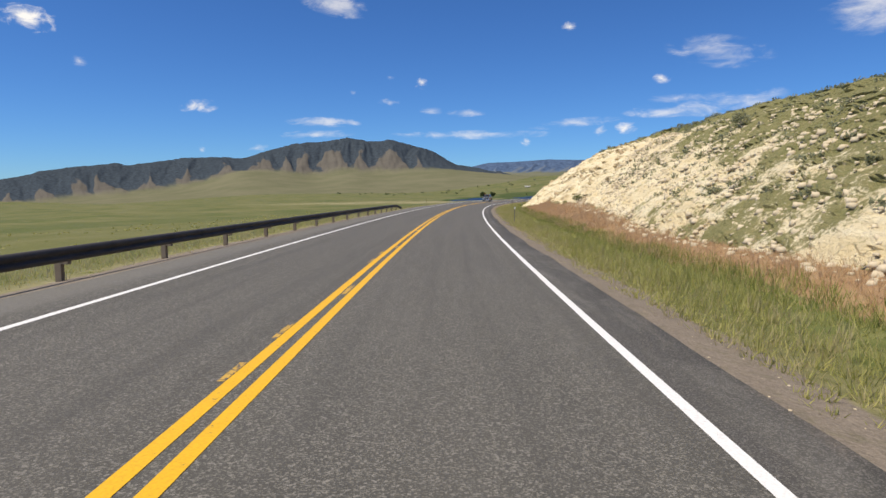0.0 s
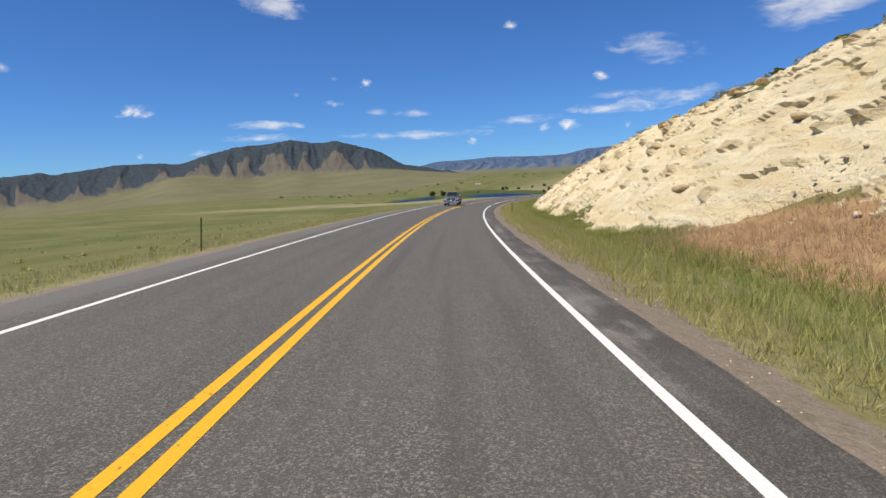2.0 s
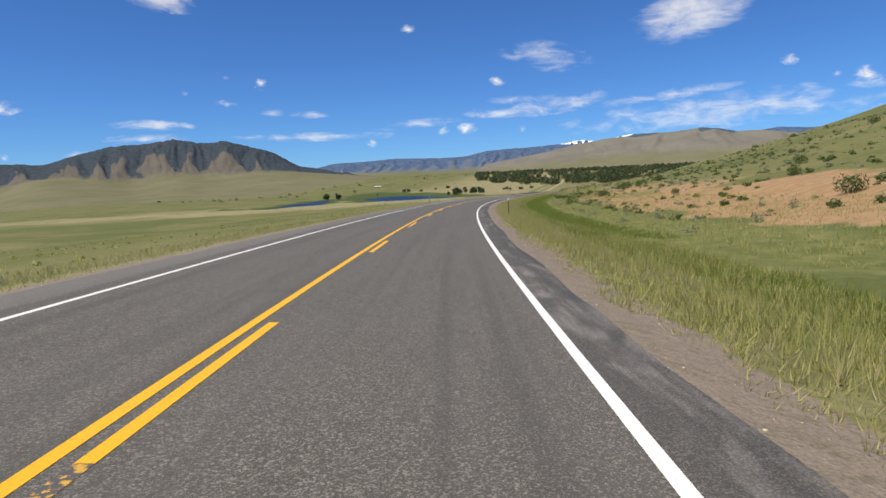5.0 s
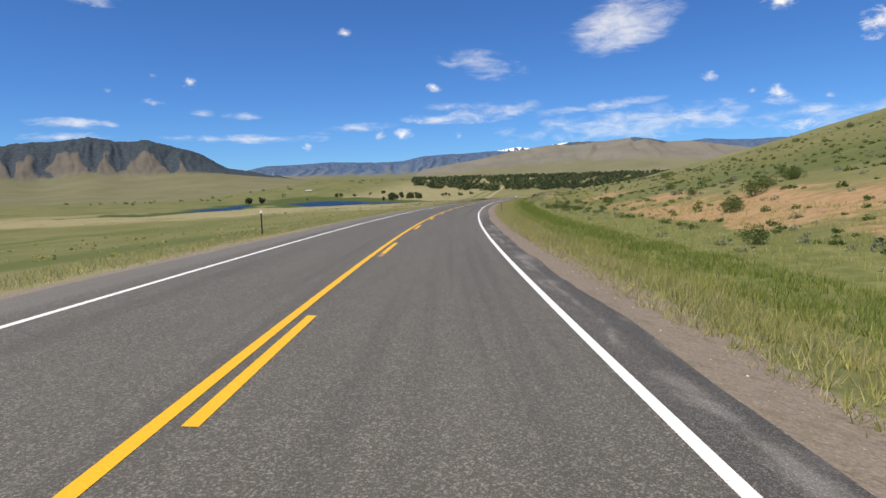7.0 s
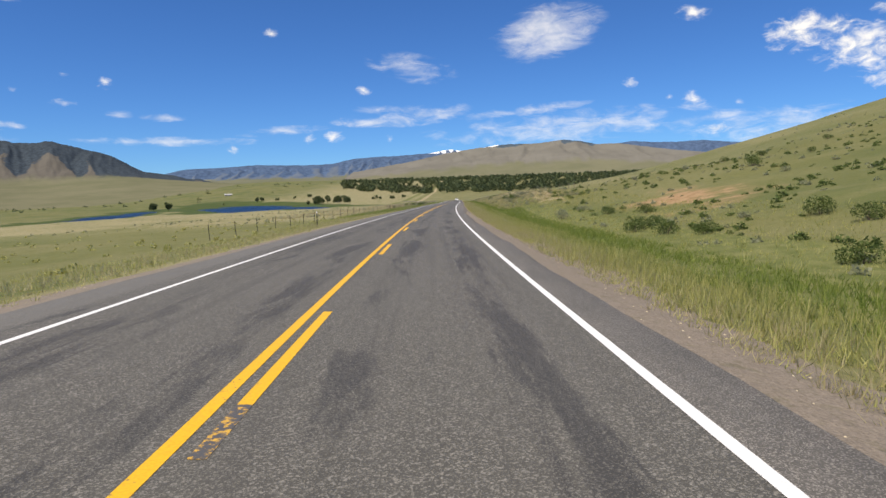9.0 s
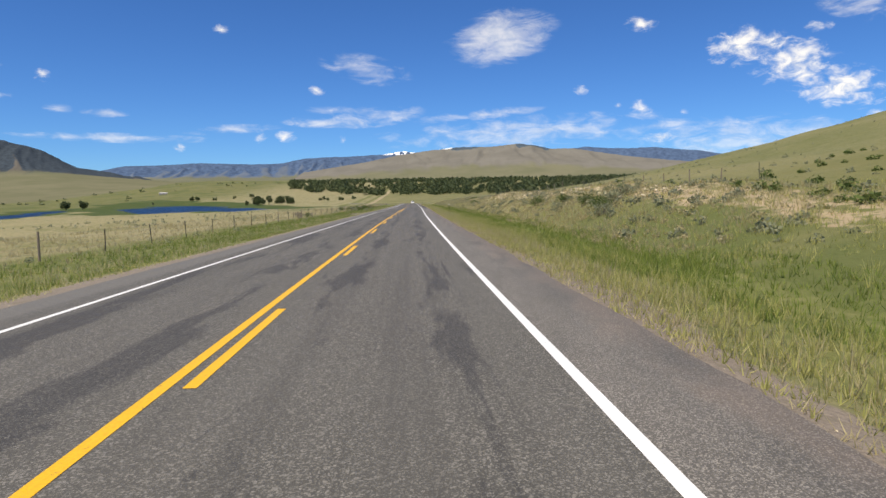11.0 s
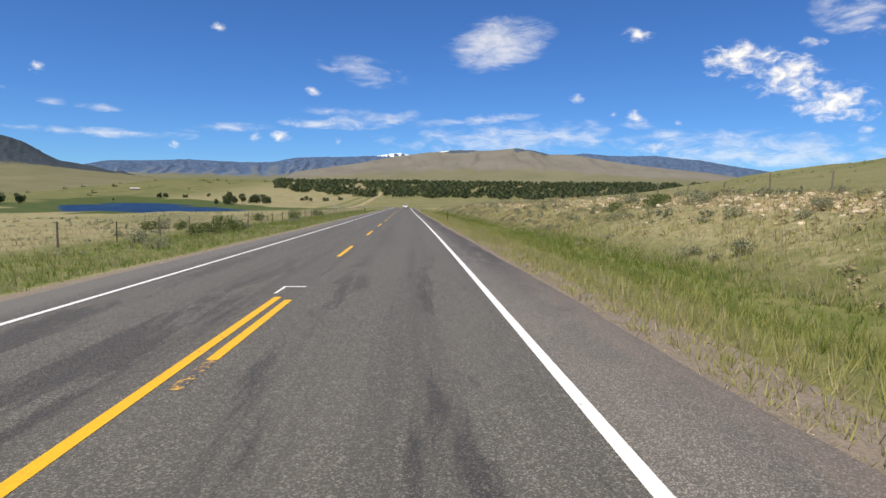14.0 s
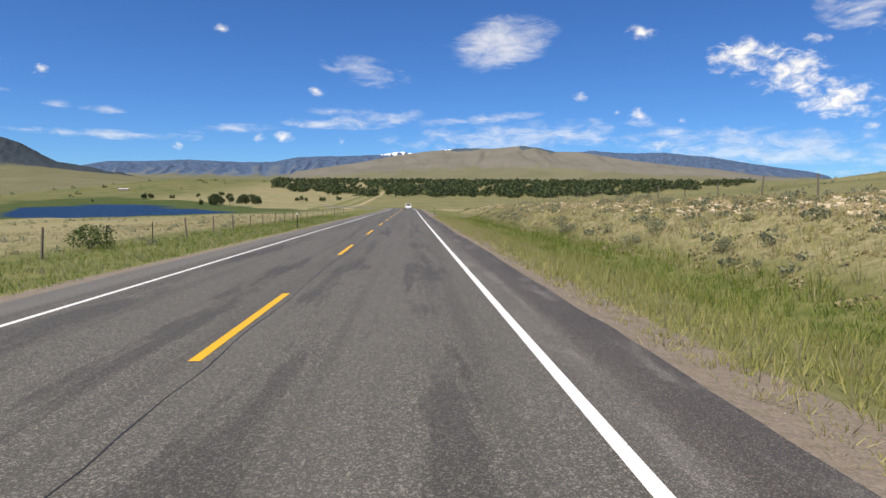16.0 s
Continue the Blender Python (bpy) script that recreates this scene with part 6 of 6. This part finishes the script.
    bm.faces.new(vb[::-1])
    bmesh.ops.recalc_face_normals(bm, faces=bm.faces[:])
    bmesh.ops.bevel(bm, geom=[e for e in bm.edges if max(v.co.z for v in e.verts) > 1.5], offset=0.07, segments=3, affect="EDGES", profile=0.5)
    part("cab", mesh_of("cab", bm, CARPAINT), ob, "silver-grey cab")

    def pane(name, corners, lift):
        bm = bmesh.new()
        c = [Vector(p) for p in corners]
        n = (c[1] - c[0]).cross(c[2] - c[0]).normalized()
        a = [bm.verts.new(p + n * lift) for p in c]
        b = [bm.verts.new(p - n * 0.02) for p in c]
        bm.faces.new(a)
        bm.faces.new(b[::-1])
        for i in range(len(c)):
            j = (i + 1) % len(c)
            bm.faces.new((a[i], b[i], b[j], a[j]))
        bmesh.ops.recalc_face_normals(bm, faces=bm.faces[:])
        part(name, mesh_of(name, bm, GLASS), ob, "dark tinted glass")

    mixp = lambda p, q, k: tuple(u + (v - u) * k for u, v in zip(p, q))
    f0, f1, f2, f3 = (-0.86, -1.60, 1.22), (0.86, -1.60, 1.22), (0.68, -2.22, 1.86), (-0.68, -2.22, 1.86)
    pane("windscreen", [mixp(mixp(f0, f3, 0.06), mixp(f1, f2, 0.06), 0.05), mixp(mixp(f0, f3, 0.06), mixp(f1, f2, 0.06), 0.95), mixp(mixp(f0, f3, 0.88), mixp(f1, f2, 0.88), 0.93), mixp(mixp(f0, f3, 0.88), mixp(f1, f2, 0.88), 0.07)], 0.012)
    for sgn in (1, -1):
        X = lambda y, z: sgn * (0.865 + (y + 1.60) / (-2.12) * 0.035 - (z - 1.22) / 0.64 * 0.19)
        for name, q in (("side_window", [(-1.93, 1.29), (-2.56, 1.29), (-2.56, 1.70), (-2.52, 1.74), (-2.36, 1.74), (-2.28, 1.70)]), ("side_window", [(-2.74, 1.29), (-3.40, 1.29), (-3.45, 1.34), (-3.38, 1.69), (-3.31, 1.74), (-2.78, 1.74), (-2.74, 1.70)])):
            c = [(X(y, z), y, z) for y, z in q]
            pane(name, c if sgn > 0 else c[::-1], 0.012)
    pane("rear_window", [(0.76, -3.68, 1.34), (-0.76, -3.68, 1.34), (-0.62, -3.53, 1.76), (0.62, -3.53, 1.76)], 0.02)
    # bed floor, front wall, tailgate
    bm = bmesh.new()
    add_box(bm, (-0.84, -5.80, 0.72), (0.84, -3.76, 0.80))
    part("bed_floor", mesh_of("bed_floor", bm, BLACKTRIM), ob, "black load bed")
    bm = bmesh.new()
    add_box(bm, (-0.90, -5.90, 0.70), (0.90, -5.80, 1.29), 0.02)
    part("tailgate", mesh_of("tailgate", bm, CARPAINT), ob)
    bm = bmesh.new()
    add_box(bm, (-0.84, -3.82, 0.72), (0.84, -3.74, 1.30), 0.02)
    part("bed_front", mesh_of("bed_front", bm, CARPAINT), ob)
    bm = bmesh.new()
    add_box(bm, (-0.80, -5.7, 0.34), (0.80, -0.3, 0.70), 0.03)
    part("chassis", mesh_of("chassis", bm, BLACKTRIM), ob, "black underbody")
    # front: grille in a chrome frame with a cross, lamps, bumper
    bm = bmesh.new()
    add_box(bm, (-0.56, -0.10, 0.70), (0.56, -0.02, 1.04), 0.02)
    part("grille", mesh_of("grille", bm, BLACKTRIM), ob, "black grille mesh")
    for lo, hi in (((-0.62, -0.06, 1.00), (0.62, 0.03, 1.08)), ((-0.60, -0.06, 0.64), (0.60, 0.03, 0.70)), ((-0.64, -0.06, 0.66), (-0.55, 0.03, 1.06)), ((0.55, -0.06, 0.66), (0.64, 0.03, 1.06)), ((-0.05, -0.06, 0.68), (0.05, 0.035, 1.04)), ((-0.57, -0.06, 0.84), (0.57, 0.03, 0.90))):
        bm = bmesh.new()
        add_box(bm, lo, hi, 0.018)
        part("grille_bar", mesh_of("grille_bar", bm, CHROME), ob, "chrome grille bar")
    for sgn in (1, -1):
        bm = bmesh.new()
        add_box(bm, (min(sgn * 0.66, sgn * 0.95), -0.20, 0.78), (max(sgn * 0.66, sgn * 0.95), -0.03, 0.97), 0.035)
        part("headlight", mesh_of("headlight", bm, LAMPGLASS), ob, "clear headlight")
        bm = bmesh.new()
        add_box(bm, (min(sgn * 0.93, sgn * 0.99), -0.30, 0.80), (max(sgn * 0.93, sgn * 0.99), -0.16, 0.95), 0.015)
        part("indicator", mesh_of("indicator", bm, AMBER), ob, "amber indicator")
        bm = bmesh.new()
        add_box(bm, (sgn * 0.92 - 0.05, -5.92, 0.85), (sgn * 0.92 + 0.05, -5.84, 1.2), 0.02)
        part("tail_light", mesh_of("tail_light", bm, REDLENS), ob, "red tail light")
        bm = bmesh.new()
        bmesh.ops.create_cone(bm, cap_ends=True, segments=16, radius1=0.07, radius2=0.07, depth=0.05, matrix=pose(sgn * 0.72, 0.12, 0.53, 90))
        part("fog_light", mesh_of("fog_light", bm, BLACKTRIM), ob)
        for y in (-0.98, -4.55):
            wheel(ob, sgn * 0.84, y, 0.40, 0.27, sgn)
    bm = bmesh.new()
    add_box(bm, (-0.97, -0.16, 0.36), (0.97, 0.12, 0.66), 0.07)
    part("front_bumper", mesh_of("front_bumper", bm, CHROME), ob, "chrome front bumper")
    bm = bmesh.new()
    add_box(bm, (-0.45, 0.10, 0.47), (0.45, 0.13, 0.57), 0.01)
    part("air_intake", mesh_of("air_intake", bm, BLACKTRIM), ob)
    bm = bmesh.new()
    add_box(bm, (-0.16, 0.12, 0.60), (0.16, 0.135, 0.70), 0.004)
    part("number_plate", mesh_of("number_plate", bm, PLATE), ob, "plain plate")
    bm = bmesh.new()
    add_box(bm, (-0.95, -6.02, 0.48), (0.95, -5.86, 0.66), 0.04)
    part("rear_bumper", mesh_of("rear_bumper", bm, CHROME), ob, "chrome rear bumper")
    for x in (-0.5, -0.25, 0.0, 0.25, 0.5):
        bm = bmesh.new()
        add_box(bm, (x - 0.06, -2.40, 1.85), (x + 0.06, -2.30, 1.91), 0.02)
        part("roof_light", mesh_of("roof_light", bm, AMBER), ob, "amber roof marker light")
    return ob


build_pickup(on_road(151.2, -1.32, 0, 180) @ Matrix.Diagonal((0.93, 0.93, 0.93, 1)))


def build_car(m):
    """A white estate car seen from far behind; x right, y forward."""
    ob = thing("car", m, "small white car far ahead on the road", "car")
    bm = bmesh.new()
    add_profile(bm, [(-2.1, 0.35), (2.1, 0.35), (2.15, 0.7), (1.2, 0.9), (-2.05, 0.95), (-2.2, 0.7)], -0.88, 0.88, "x")
    bmesh.ops.bevel(bm, geom=bm.edges[:], offset=0.06, segments=2, affect="EDGES", profile=0.5)
    part("body", mesh_of("body", bm, WHITEPAINT), ob, "white painted body")
    bm = bmesh.new()
    add_profile(bm, [(-2.0, 0.93), (1.1, 0.93), (0.3, 1.5), (-1.6, 1.52)], -0.74, 0.74, "x")
    bmesh.ops.bevel(bm, geom=bm.edges[:], offset=0.08, segments=2, affect="EDGES", profile=0.5)
    part("cabin", mesh_of("cabin", bm, WHITEPAINT), ob, "white roof")
    bm = bmesh.new()
    add_profile(bm, [(-1.99, 1.02), (-1.72, 1.42), (-1.74, 1.44), (-2.02, 1.03)], -0.62, 0.62, "x")
    part("rear_window", mesh_of("rear_window", bm, GLASS), ob, "dark rear window")
    for sgn in (1, -1):
        bm = bmesh.new()
        add_box(bm, (sgn * 0.75 - 0.1, -2.23, 0.66), (sgn * 0.75 + 0.1, -2.16, 0.86), 0.02)
        part("tail_light", mesh_of("tail_light", bm, REDLENS), ob, "red tail light")
        for y in (1.35, -1.35):
            wheel(ob, sgn * 0.78, y, 0.32, 0.2, sgn)
    bm = bmesh.new()
    add_box(bm, (-0.85, -2.28, 0.36), (0.85, -2.12, 0.60), 0.04)
    part("bumper", mesh_of("bumper", bm, WHITEPAINT), ob)


build_car(on_road(762.0, 1.7))
